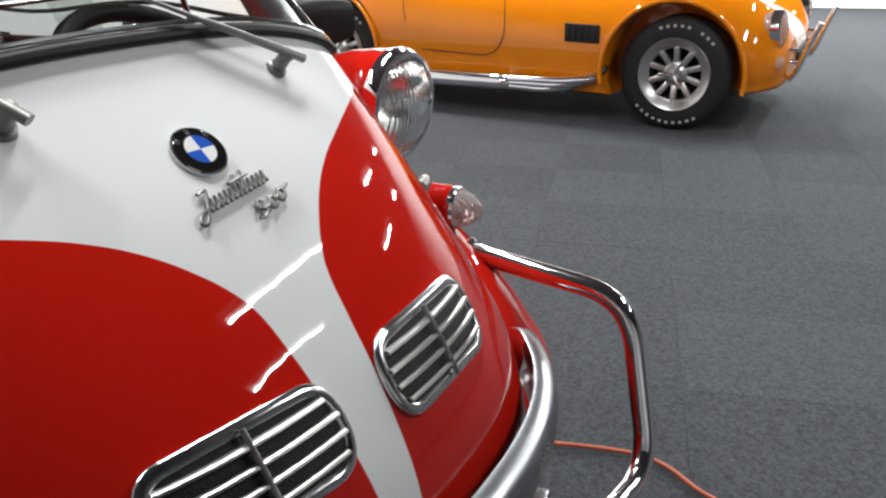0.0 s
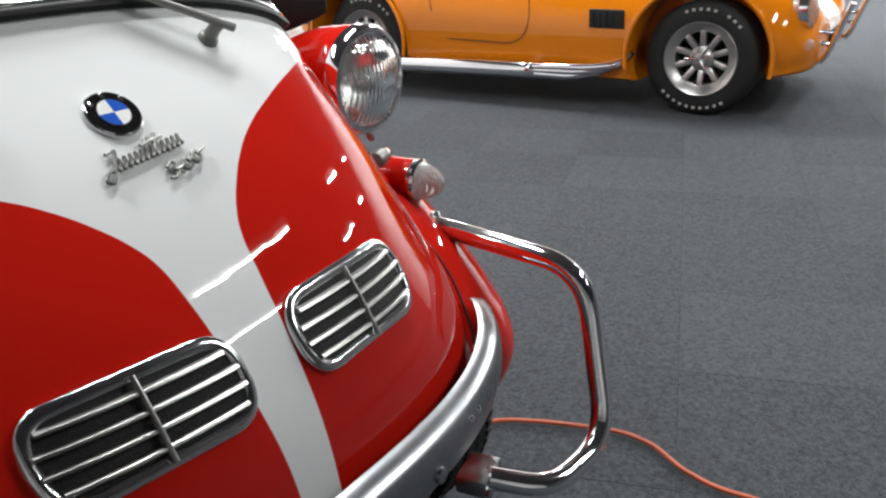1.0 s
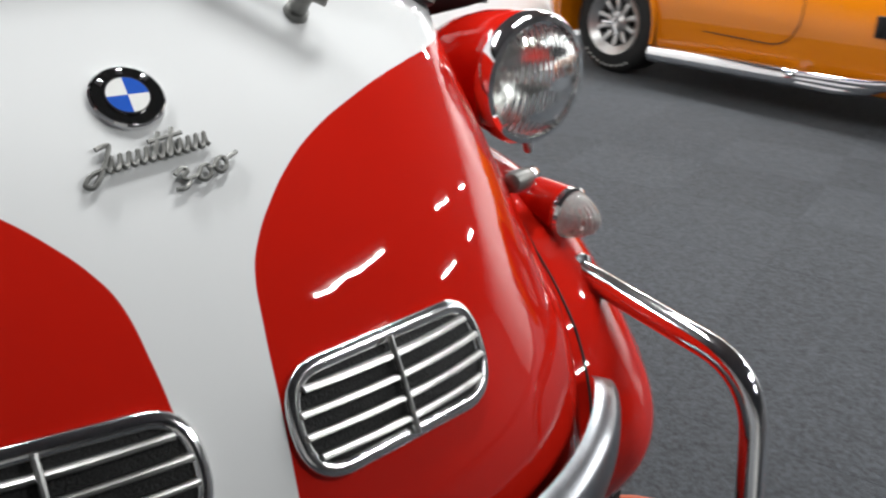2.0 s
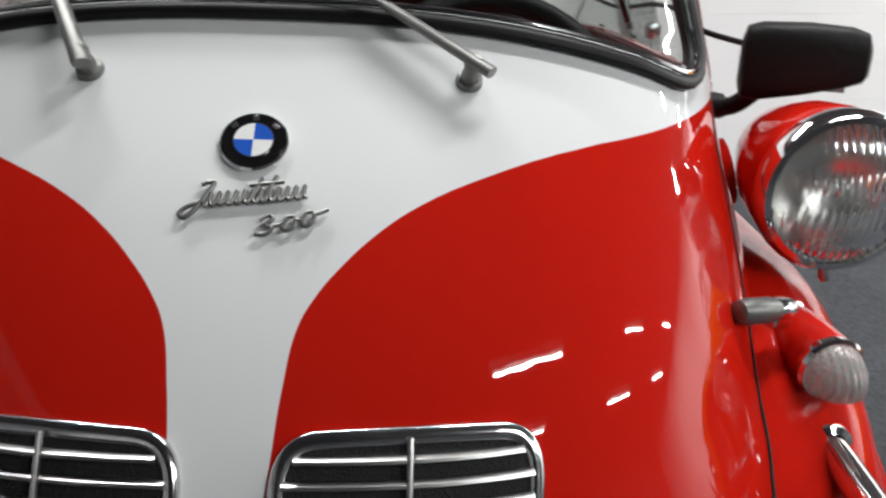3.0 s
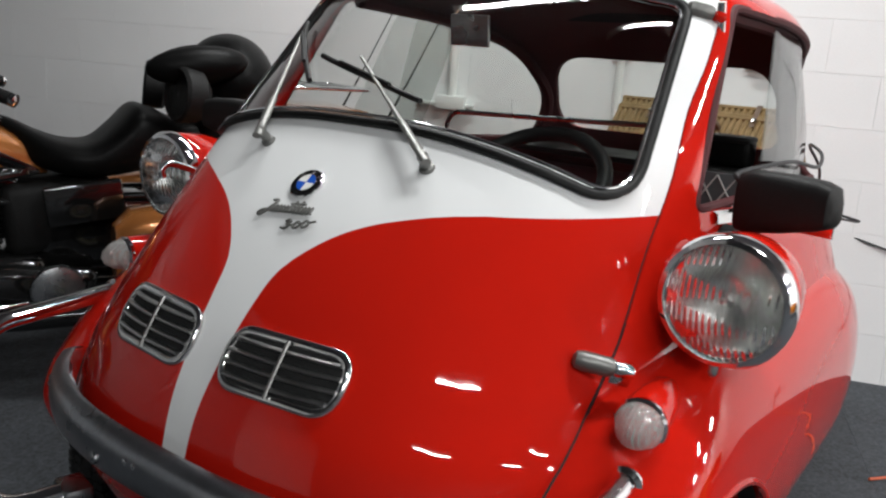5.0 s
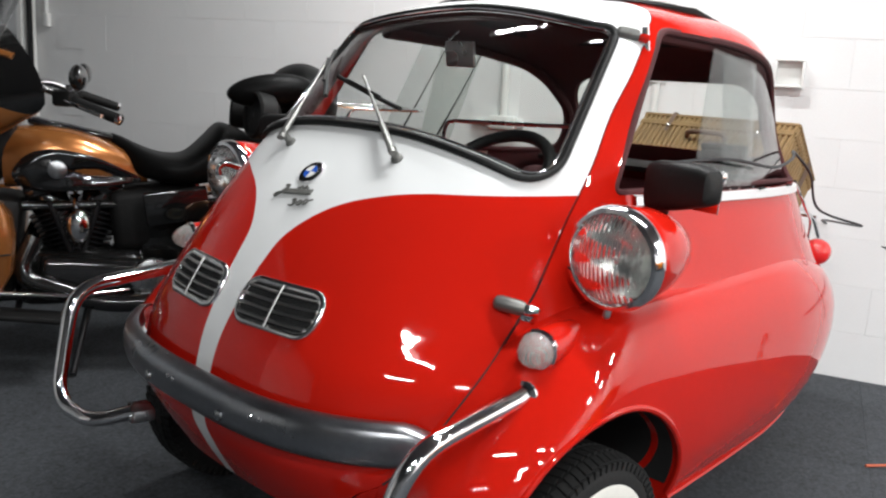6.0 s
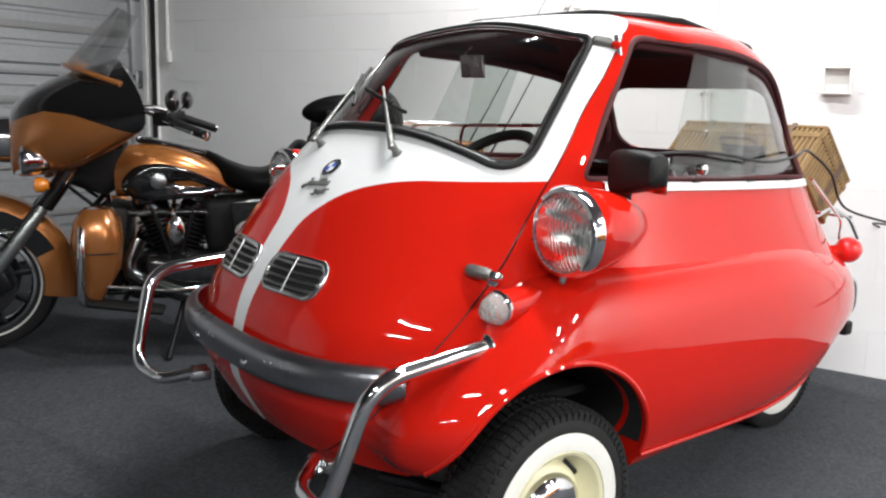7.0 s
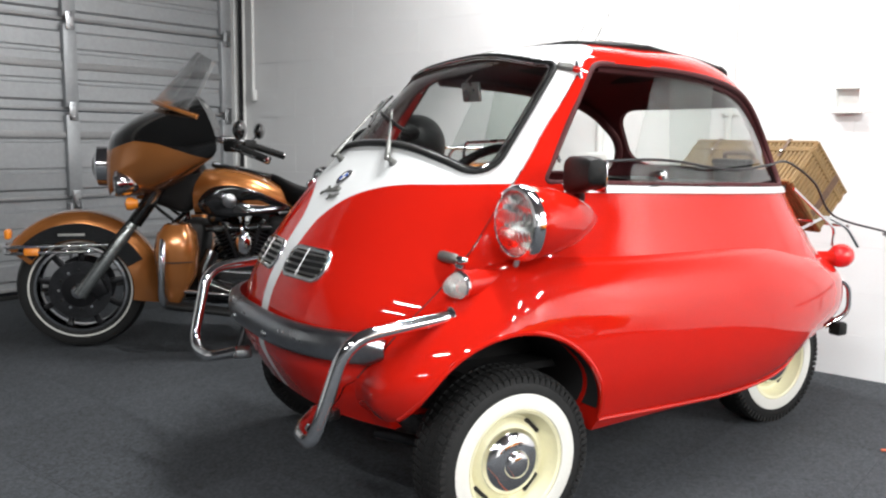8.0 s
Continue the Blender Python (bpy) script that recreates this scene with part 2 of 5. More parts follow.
def tube(path, r, n=12, bm=None, flat=1.0, loop=False, up=None):
    """A round bar along a path; r may be one radius for each point; flat squeezes it."""
    pts = [Vector(p) for p in path]
    rad = r if isinstance(r, (list, tuple)) else [r] * len(pts)
    rows, side = [], None
    for i, p in enumerate(pts):
        if loop:
            d = (pts[(i + 1) % len(pts)] - pts[i - 1]).normalized()
        else:
            d = (pts[min(i + 1, len(pts) - 1)] - pts[max(i - 1, 0)]).normalized()
        if side is None or up is not None:
            side = d.cross(Vector(up) if up is not None else (Vector((0, 0, 1)) if abs(d.z) < 0.9 else Vector((1, 0, 0))))
        side = (side - d * side.dot(d)).normalized()
        other = d.cross(side)
        rows.append([p + (side * math.cos(2 * math.pi * k / n) + other * flat * math.sin(2 * math.pi * k / n)) * rad[i] for k in range(n)])
    if loop:
        return sheet(rows + [rows[0]], True, False, bm)
    return sheet(rows, True, True, bm)


def box(sx, sy, sz, m=Matrix.Identity(4), bevel=0.0, bm=None, seg=2):
    if not bevel:
        bm = bm or bmesh.new()
        v = [bm.verts.new(m @ Vector((sx * (i - .5), sy * (j - .5), sz * (k - .5)))) for i in (0, 1) for j in (0, 1) for k in (0, 1)]
        for q in ((0, 1, 3, 2), (4, 6, 7, 5), (0, 4, 5, 1), (2, 3, 7, 6), (0, 2, 6, 4), (1, 5, 7, 3)):
            bm.faces.new([v[i] for i in q])
        return bm
    own = bmesh.new()
    bmesh.ops.create_cube(own, size=1, matrix=Matrix.Diagonal((sx, sy, sz, 1)))
    if bevel:
        bmesh.ops.bevel(own, geom=own.edges[:], offset=bevel, segments=seg, affect="EDGES", profile=0.5)
    own.transform(m)
    return join(bm, own)


def join(bm, other):
    if bm is None:
        return other
    other.verts.index_update()
    vs = [bm.verts.new(v.co) for v in other.verts]
    for f in other.faces:
        bm.faces.new([vs[v.index] for v in f.verts])
    other.free()
    return bm


def ball(r, m=Matrix.Identity(4), squash=(1, 1, 1), bm=None, n=20):
    own = bmesh.new()
    bmesh.ops.create_uvsphere(own, u_segments=n, v_segments=n // 2 + 2, radius=r)
    own.transform(m @ Matrix.Diagonal((*squash, 1)))
    return join(bm, own)


def rounded(points, r, steps=5):
    """A closed polygon in 2D with rounded corners; r may be one radius for each corner."""
    out, n = [], len(points)
    for i in range(n):
        a, b, c = (Vector(points[(i + k) % n]) for k in (-1, 0, 1))
        rr = r[i] if isinstance(r, (list, tuple)) else r
        u, v = a - b, c - b
        d = min(rr, u.length * 0.49, v.length * 0.49)
        p, q = b + u.normalized() * d, b + v.normalized() * d
        for k in range(steps + 1):
            s = k / steps
            out.append(tuple(p * (1 - s) ** 2 + b * 2 * s * (1 - s) + q * s * s))
    return out


def prism(outline, place, depth):
    """A solid from a closed 2D outline: place(u, v, w) lays it into space for w in (0, depth)."""
    rows = [[place(u, v, w) for u, v in outline] for w in (0, depth)]
    return sheet(rows, True, True)


def carve(bm, cutters):
    """The solid bm with the cutter solids taken away."""
    def temp(b):
        bmesh.ops.recalc_face_normals(b, faces=b.faces)
        me = bpy.data.meshes.new("temp")
        b.to_mesh(me)
        b.free()
        return new("temp", me)
    ob = temp(bm)
    tools = [temp(c) for c in cutters]
    for tool in tools:
        mod = ob.modifiers.new("cut", "BOOLEAN")
        mod.operation, mod.solver, mod.object = "DIFFERENCE", "EXACT", tool
    me = bpy.data.meshes.new_from_object(ob.evaluated_get(bpy.context.evaluated_depsgraph_get()))
    out = bmesh.new()
    out.from_mesh(me)
    for o in (ob, *tools):
        bpy.data.objects.remove(o)
    bpy.data.meshes.remove(me)
    return out


def aim(p, d, up=(0, 0, 1)):
    """A frame at p whose x axis runs along d."""
    x = Vector(d).normalized()
    y = Vector(up).cross(x).normalized()
    return Matrix((x, y, x.cross(y))).transposed().to_4x4() if p is None else Matrix.Translation(p) @ Matrix((x, y, x.cross(y))).transposed().to_4x4()


# ---- the room
def setting(name, bm, material, m=None, label="", smooth=False):
    ob = part(name, bm, material, None, label, smooth)
    ob.matrix_world = m or Matrix.Identity(4)
    return tagged(ob, kind="structure")


X0, X1, Y1 = -4.34, 10.6, -9.2            # along the block wall, and into the room
floor = setting("floor", box(X1 - X0 + 1, -Y1 + 1, 0.12, pose((X0 + X1) / 2, Y1 / 2, -0.067)), SUB, ROOM, "dark floor slab under grey carpet tiles")
ceiling = setting("ceiling", box(X1 - X0 + 1, -Y1 + 1, 0.12, pose((X0 + X1) / 2, Y1 / 2, CEIL + 0.06)), CEILING, ROOM, "dark grey ceiling over the strip lights")
wall_north = setting("wall_north", box(X1 - X0 + 0.6, 0.2, CEIL, pose((X0 + X1) / 2, 0.104, CEIL / 2)), BLOCK, ROOM, "white painted concrete block wall")
wall_east = setting("wall_east", box(0.2, -Y1 + 0.4, CEIL, pose(X1 + 0.1, Y1 / 2, CEIL / 2)), PLASTER, ROOM, "white painted wall")
# added wall out of view; its dark colour stands for an unlit open space
wall_south = setting("wall_south", box(X1 - X0 + 0.6, 0.2, CEIL, pose((X0 + X1) / 2, Y1 - 0.1, CEIL / 2)), GREY_WALL, ROOM, "unseen dark wall in place of the open dim space")
DOOR_S, DOOR_E, DOOR_H = -0.09, -5.04, 2.945
bm = box(0.24, -DOOR_S, CEIL, pose(X0 - 0.12, DOOR_S / 2, CEIL / 2))
box(0.24, DOOR_S - DOOR_E, CEIL - DOOR_H, pose(X0 - 0.12, (DOOR_S + DOOR_E) / 2, (CEIL + DOOR_H) / 2), bm=bm)
box(0.24, DOOR_E - Y1, CEIL, pose(X0 - 0.12, (DOOR_E + Y1) / 2, CEIL / 2), bm=bm)
wall_west = setting("wall_west", bm, PLASTER, ROOM, "white painted wall round the garage door")
setting("baseboard", box(0.014, -Y1, 0.10, pose(X1 - 0.009, Y1 / 2, 0.054), 0.003), PIPE, ROOM, "low painted skirting board")


def sectional_door():
    """A steel sectional door: ribbed panels in rows, stiles and hinges, a track at its edge."""
    door = thing("garage_door", ROOM @ pose(X0 - 0.06, DOOR_S, 0), "closed grey galvanised steel sectional garage door", "garage door")
    width, rows = DOOR_S - DOOR_E, 5
    h, base = 0.58, 0.045
    for i in range(rows):
        bm = bmesh.new()
        prof = [(0.0, 0.004), (0.0, 0.06), (0.022, 0.075), (0.022, 0.17), (0.012, 0.18), (0.012, 0.20), (0.022, 0.21), (0.022, 0.37), (0.012, 0.38),
                (0.012, 0.40), (0.022, 0.41), (0.022, h - 0.075), (0.0, h - 0.06), (0.0, h - 0.004)]
        sheet([[(x - 0.03, y, z + base + i * h) for x, z in prof] for y in (0, -width)], bm=bm)
        sheet([[(-0.06, y, base + i * h + 0.004), (-0.06, y, base + (i + 1) * h - 0.004)] for y in (0, -width)], bm=bm)
        part("panel", bm, DOOR_M, door, smooth=False)
        part("rail", box(0.035, width, 0.045, pose(-0.008, -width / 2, base + i * h + (.295 if i != 1 else .425)), 0.006), DOOR_D, door, "dark steel stiffening rail")
        part("rail", box(0.022, width, 0.022, pose(-0.016, -width / 2, base + i * h + 0.014), 0.005), DOOR_D, door, "dark steel stiffening rail")
        for k in range(5):
            y = -0.045 - k * (width - 0.09) / 4
            part("stile", box(0.05, 0.09, h - 0.05, pose(0.004, y, base + (i + 0.5) * h), 0.006), DOOR_M, door)
            if i:
                hinge = box(0.012, 0.055, 0.12, pose(0.036, y, base + i * h), 0.003)
                for dz in (-0.04, 0.04):
                    spin([(0.0, 0.007), (0.006, 0.006), (0.008, 0.0)], pose(0.042, y, base + i * h + dz), 8, bm=hinge)
                part("hinge", hinge, DULL, door)
    part("bottom_seal", box(0.05, width, 0.03, pose(-0.02, -width / 2, 0.012), 0.008), RUBBER, door)
    return door


sectional_door()
setting("door_track", sheet([[(X0 + 0.012 + x, DOOR_S + 0.004 + y, z) for x, y in ((0.05, 0.0), (0.05, 0.03), (0.0, 0.03), (0.0, 0.028), (0.047, 0.028), (0.047, 0.0))] for z in (0.02, DOOR_H)], True, True), IRON, ROOM, "dark steel roller track beside the garage door")
setting("trim", box(0.03, 0.048, DOOR_H, pose(X0 + 0.018, -0.028, DOOR_H / 2), 0.004), PIPE, ROOM, "white door jamb trim")


def pipe(s, z0, z1, r, bracket=(), name="conduit", label="white painted vertical conduit on the block wall"):
    ob = thing(name, Matrix.Translation(on_wall(s, 0)) @ Matrix.Rotation(WALL_A, 4, "Z"), label, "pipe", "conduits on the wall")
    part("pipe", tube([(0, -r - 0.006, z0), (0, -r - 0.006, z1)], r, 14), PIPE, ob)
    for z in bracket:
        bm = box(r * 2 + 0.05, 0.008, 0.022, pose(0, -0.004, z), 0.002)
        ring_spin([(-0.011, r + 0.001), (-0.011, r + 0.005), (0.011, r + 0.005), (0.011, r + 0.001)], pose(0, -r - 0.006, z, 0, 90, 0), 14, bm)
        part("clamp", bm, PIPE, ob)
    return ob


# ---- the bubble car: nose towards -y, its left side at +x, axle of the front wheels at y = 0
MID = 0.62
# height, front, rear, half width, front and rear squareness of the cabin's level outlines
EGG = [(.24, -.350, 1.55, .560, 3.0, 2.6), (.35, -.397, 1.70, .620, 3.0, 2.6), (.46, -.426, 1.765, .650, 3.0, 2.6), (.60, -.406, 1.74, .645, 2.9, 2.6),
       (.70, -.361, 1.64, .615, 2.8, 2.7), (.80, -.292, 1.54, .585, 2.8, 2.8), (.90, -.204, 1.45, .555, 2.9, 3.0), (1.0, -.094, 1.395, .535, 3.1, 3.0),
       (1.1, .010, 1.335, .520, 2.9, 3.0), (1.2, .125, 1.25, .505, 3.1, 3.0), (1.27, .215, 1.15, .485, 3.3, 3.0), (1.315, .295, 1.05, .440, 3.2, 3.0),
       (1.343, .37, .95, .360, 3.0, 3.0), (1.362, .45, .86, .250, 2.6, 2.6), (1.372, .53, .76, .120, 2.2, 2.2), (1.374, .60, .64, .012, 2.0, 2.0)]
FEN = [(.24, -.335, 1.784, .615, 5.0, 2.05), (.30, -.355, 1.858, .650, 5.0, 2.05), (.40, -.360, 1.895, .680, 5.0, 2.05), (.50, -.325, 1.915, .688, 5.0, 2.05), (.58, -.270, 1.890, .684, 4.5, 2.05),
       (.65, -.200, 1.765, .672, 4.0, 2.05), (.70, -.140, 1.60, .652, 3.5, 2.05), (.735, -.070, 1.466, .622, 3.0, 2.05), (.76, .020, 1.336, .560, 2.6, 2.05)]


def blend(table, s):
    """A row between the rows of a table, on a smooth curve."""
    i = max(0, min(int(s), len(table) - 2))
    f = s - i
    rows = [np.array(table[max(0, min(k, len(table) - 1))], float) for k in (i - 1, i, i + 1, i + 2)]
    a, b, c, d = rows
    return 0.5 * (2 * b + (c - a) * f + (2 * a - 5 * b + 4 * c - d) * f * f + (3 * b - a - 3 * c + d) * f ** 3)


_rows = {}


def level(z, table=EGG):
    """The row of the table at a height."""
    key = round(z, 5)
    if key in _rows:
        return _rows[key]
    lo, hi = 0.0, len(table) - 1.0
    for _ in range(30):
        m = (lo + hi) / 2
        if blend(table, m)[0] < z:
            lo = m
        else:
            hi = m
    _rows[key] = blend(table, lo)
    return _rows[key]


def lift(y):
    """How far the lower edge of the body rises along its length."""
    front = max(0.0, min(1.0, (0.05 - y) / 0.4))
    rise = float(np.interp(y, (.10, .20, .30, .60, .80, .90, 1.0, 1.08, 1.15, 1.22, 1.28, 1.36, 1.5, 1.8), (0, .045, .070, .058, .052, .056, .062, .070, .082, .108, .142, .152, .14, .13)))
    return 0.085 * front + rise


def warp(p, extra=0.0):
    if p.z < 0.52:
        t = (p.z - 0.24) / 0.28
        p.z = 0.24 + (lift(p.y) + extra * max(0.0, min(1.0, (0.05 - p.y) / 0.3))) * (1 - t) + 0.28 * t
    return p


def outline(row, phi, mf=MID, mr=MID, nr=None):
    """The point of a level outline at an angle: 0 ahead, pi behind."""
    s, c = math.sin(phi), math.cos(phi)
    n = row[4] if c > 0 else (row[5] if nr is None else nr)
    r = (abs(s) ** n + abs(c) ** n) ** (-1 / n)
    mid = mf if c > 0 else mr
    reach = mf - row[1] if c > 0 else row[2] - mr
    y = mid - reach * r * c
    return Vector((row[3] * r * s, y, row[0]))


def nose(x, z, out=0.0):
    """The point of the front skin at x and z, moved outwards by out, and its normal."""
    def at(a, b):
        row = level(b)
        k = max(0.0, 1 - (abs(a) / row[3]) ** row[4])
        return Vector((a, MID - (MID - row[1]) * k ** (1 / row[4]), b))
    e = 0.004
    n = (at(x + e, z) - at(x - e, z)).cross(at(x, z + e) - at(x, z - e)).normalized()
    return at(x, z) + n * out, n


def edge_y(z):
    """Where the front door ends, along the car, at a height."""
    zs = (0.24, 0.381, 0.469, 0.551, 0.621, 0.776, 0.955, 1.060, 1.113, 1.175, 1.238, 1.286, 1.34, 1.36)
    ys = (-0.323, -0.333, -0.298, -0.238, -0.183, -.030, .114, .196, .237, .287, .333, .378, .470, .50)
    return float(np.interp(z, zs, ys))


def shell(rows, thick):
    """A closed skin of some thickness over open rows."""
    rows = [[Vector(p) for p in r] for r in rows]
    nu, nv = len(rows), len(rows[0])
    inner = []
    for i in range(nu):
        line = []
        for j in range(nv):
            a = rows[min(i + 1, nu - 1)][j] - rows[max(i - 1, 0)][j]
            b = rows[i][min(j + 1, nv - 1)] - rows[i][max(j - 1, 0)]
            n = b.cross(a)
            n = n.normalized() if n.length > 1e-9 else Vector((0, 0, 1))
            line.append(rows[i][j] - n * thick)
        inner.append(line)
    bm = bmesh.new()
    vo = [[bm.verts.new(p) for p in r] for r in rows]
    vi = [[bm.verts.new(p) for p in r] for r in inner]
    for i in range(nu - 1):
        for j in range(nv - 1):
            bm.faces.new((vo[i][j], vo[i][j + 1], vo[i + 1][j + 1], vo[i + 1][j]))
            bm.faces.new((vi[i][j], vi[i + 1][j], vi[i + 1][j + 1], vi[i][j + 1]))
    for i in range(nu - 1):
        for j in (0, nv - 1):
            bm.faces.new((vo[i][j], vo[i + 1][j], vi[i + 1][j], vi[i][j]))
    for j in range(nv - 1):
        for i in (0, nu - 1):
            bm.faces.new((vo[i][j], vo[i][j + 1], vi[i][j + 1], vi[i][j]))
    return bm


def door_angle(row):
    lo, hi = 0.0, math.pi / 2
    y = edge_y(row[0])
    for _ in range(40):
        m = (lo + hi) / 2
        if outline(row, m).y < y:
            lo = m
        else:
            hi = m
    return lo


LEVELS = [blend(EGG, k / 6) for k in range(6 * (len(EGG) - 1) + 1)]
SIDE_WIN = rounded([(.190, .945), (1.285, .915), (1.265, 1.06), (1.10, 1.215), (.80, 1.270), (.395, 1.283)], [.03, .06, .12, .14, .2, .04], 7)
_x = [-.36 + .04 * k for k in range(19)]
_low = [(x, 1.047 - .62 * abs(x) ** 2.6) for x in _x]
_top = [(x, 1.313 - .22 * abs(x) ** 1.6) for x in _x[::-1]]
FRONT_WIN = rounded([(-.450, .968), *_low, (.450, .968), (.409, 1.264), *_top, (-.409, 1.264)], [.062, *[.005] * 19, .062, .05, *[.005] * 19, .05], 7)
REAR_WIN = rounded([(-.355, .965), (.355, .965), (.325, 1.185), (-.325, 1.185)], .085, 7)

car = thing("bubble_car", Matrix.Identity(4), "small red and white bubble car with whitewall tyres", "car")

rows = []
for row in LEVELS:
    a = max(door_angle(row) + 0.006, 0.03)
    rows.append([warp(outline(row, a + (2 * math.pi - 2 * a) * k / 150)) for k in range(151)])
cuts = [prism(SIDE_WIN, lambda u, v, w: Vector((w, u, v)), -1.6)]
bmesh.ops.translate(cuts[0], verts=cuts[0].verts, vec=(0.8, 0, 0))
cuts.append(prism(REAR_WIN, lambda u, v, w: Vector((u, 1.05 + w, v)), 0.9))
for sx in (1, -1):
    cuts.append(spin([(0.41, 0.289), (0.9, 0.289)], pose(0, 0.008, 0.295) @ Matrix.Diagonal((sx, 1, 1, 1)), 48))
body_bm = carve(shell(rows, 0.014), cuts)
body = part("body", body_bm, (RED, TRIM_RED, PALE), car, "glossy red painted steel cabin with dark red lining", angle=35)
for f in body.data.polygons:
    c = f.center
    inward = Vector((c.x, (c.y - MID) * 0.55, (c.z - 0.8) * 0.8)).dot(f.normal) < 0
    f.material_index = (2 if .86 < c.z < .957 and .35 < c.y < 1.0 else 0 if c.y < .40 and c.z > .8 else 1) if inward else 0

rows = []
for row in LEVELS:
    if row[0] > 1.352:
        break
    a = door_angle(row)
    rows.append([warp(outline(row, -a + 2 * a * k / 90)) for k in range(91)])
V_FORM = [(.24, .012), (.36, .019), (.50, .025), (.60, .028), (.68, .034), (.74, .040), (.78, .045), (.82, .054), (.84, .067), (.86, .087), (.88, .113), (.90, .150), (.92, .212), (.935, .29), (.942, .40), (.947, .52), (1.40, .70)]
DOOR_PAINT = two_tone("two_tone_paint", V_FORM, shift=.006)
cut = prism(FRONT_WIN, lambda u, v, w: Vector((u, -0.6 + w, v)), 1.2)
door = part("front_door", carve(shell(rows, 0.014), [cut]), (DOOR_PAINT, TRIM_RED), car, "white and red two-tone front door", angle=35)
for f in door.data.polygons:
    if Vector((f.center.x * 0.5, f.center.y - MID, f.center.z - 0.75)).dot(f.normal) < 0:
        f.material_index = 1



def hollow(p):
    """The wing falls back towards the door beside it."""
    if p.y < 0.1:
        t = max(0.0, min(1.0, (0.555 - abs(p.x)) / 0.17))
        p.y += 0.040 * t * t * (3 - 2 * t)
    return p


frows = [[warp(hollow(outline(blend(FEN, k / 6), 2 * math.pi * j / 160, 0.15, 0.75)), .05) for j in range(160)] for k in range(6 * (len(FEN) - 1) + 1)]
arches = []
for sx in (1, -1):
    arches.append(spin([(0.38, 0.293), (0.9, 0.293)], pose(0, 0.008, 0.295) @ Matrix.Diagonal((sx, 1, 1, 1)), 72))
arches.append(spin([(-0.42, 0.30), (0.42, 0.30)], pose(0, 1.5, 0.26), 48))
cabin_void = spin([(0.0, 0.36), (0.6, 0.36)], pose(0, 0.62, 0.50, 0, -90, 0) @ Matrix.Diagonal((1, 1, 1.3, 1)), 40)
lower = part("lower_body", carve(sheet(frows, True, True), arches + [cabin_void]), RED, car, "flowing red front wings and lower body", angle=35)

# rolled edges of the sill and of the wheel arches
_n = len(frows[0])
SKIN = BVHTree.FromPolygons([p for r in frows for p in r], [(i * _n + j, i * _n + (j + 1) % _n, (i + 1) * _n + (j + 1) % _n, (i + 1) * _n + j) for i in range(len(frows) - 1) for j in range(_n)])


def side_x(y, z):
    hit = SKIN.ray_cast(Vector((2, y, z)), Vector((-1, 0, 0)))
    return hit[0].x if hit[0] else None


sill = []
for k in range(70):
    y = .295 + 1.30 * k / 69
    x = side_x(y, .24 + lift(y) + .006)
    if x:
        sill.append((x, y, .24 + lift(y) + .002))
arch = []
for k in range(49):
    a = radians(-4 + 200 * k / 48)
    y, z = .008 - .293 * math.cos(a), .295 + .293 * math.sin(a)
    x = side_x(y, z)
    if x and z > .24 + lift(y):
        arch.append((x - .003, y, z))
for sx in (1, -1):
    part("sill_lip", tube([(sx * x, y, z) for x, y, z in sill], .008, 8, flat=.8), RED, lower)
    part("arch_lip", tube([(sx * x, y, z) for x, y, z in arch], .007, 8), RED, lower)


# the dark gap between the door and the wings
def front_y(x, z):
    """The foremost skin at x and z."""
    hit = SKIN.ray_cast(Vector((x, -2, z)), Vector((0, 1, 0)))
    row = level(z)
    cabin = MID - (MID - row[1]) * max(0.0, 1 - (abs(x) / row[3]) ** row[4]) ** (1 / row[4])
    return min(cabin, hit[0].y) if hit[0] else cabin


seam = []
for k in range(50):
    z = .43 + .52 * k / 49
    p = warp(outline(level(z), door_angle(level(z))))
    seam.append((p.x + .001, min(front_y(p.x, p.z), p.y) - .0005, p.z))
for sx in (1, -1):
    gap = [(sx * x, y, z) for x, y, z in curve3(seam, 2)]
    part("door_gap", tube(gap, [float(np.interp(p[2], (.60, .75, .95), (.0021, .0011, .0007))) for p in gap], 6), DARK, car, "dark gap along the edge of the front door")


# ---- parts of the bubble car
def flank(y, z, out=0.0):
    """The point of the cabin's left side at y and z, moved out, without the right one."""
    row = level(z)
    reach, n = (MID - row[1], row[4]) if y < MID else (row[2] - MID, row[5])
    return Vector((row[3] * max(0.0, 1 - (abs(y - MID) / reach) ** n) ** (1 / n) + out, y, z))


def patch(outline2, place, thick=0.004, rings=tuple(1 - .94 * k / 15 for k in range(16))):
    """A curved pane inside a closed outline: place(u, v, out) lays it on a skin."""
    cu = sum(p[0] for p in outline2) / len(outline2)
    cv = sum(p[1] for p in outline2) / len(outline2)
    rows = [[place(cu + (u - cu) * k, cv + (v - cv) * k, 0.0) for u, v in outline2] for k in rings]
    back = [[place(cu + (u - cu) * k, cv + (v - cv) * k, -thick) for u, v in outline2] for k in rings]
    return sheet(rows[::-1] + back, True, True)


def grown(outline2, d):
    """The outline pushed out by d."""
    n, out = len(outline2), []
    area = sum(outline2[i - 1][0] * outline2[i][1] - outline2[i][0] * outline2[i - 1][1] for i in range(n))
    for i in range(n):
        a, b = Vector(outline2[i - 1]), Vector(outline2[(i + 1) % n])
        t = (b - a)
        t = t.normalized() if t.length > 1e-9 else Vector((1, 0))
        nrm = Vector((t.y, -t.x)) * (1 if area > 0 else -1)
        out.append((outline2[i][0] + nrm.x * d, outline2[i][1] + nrm.y * d))
    return out


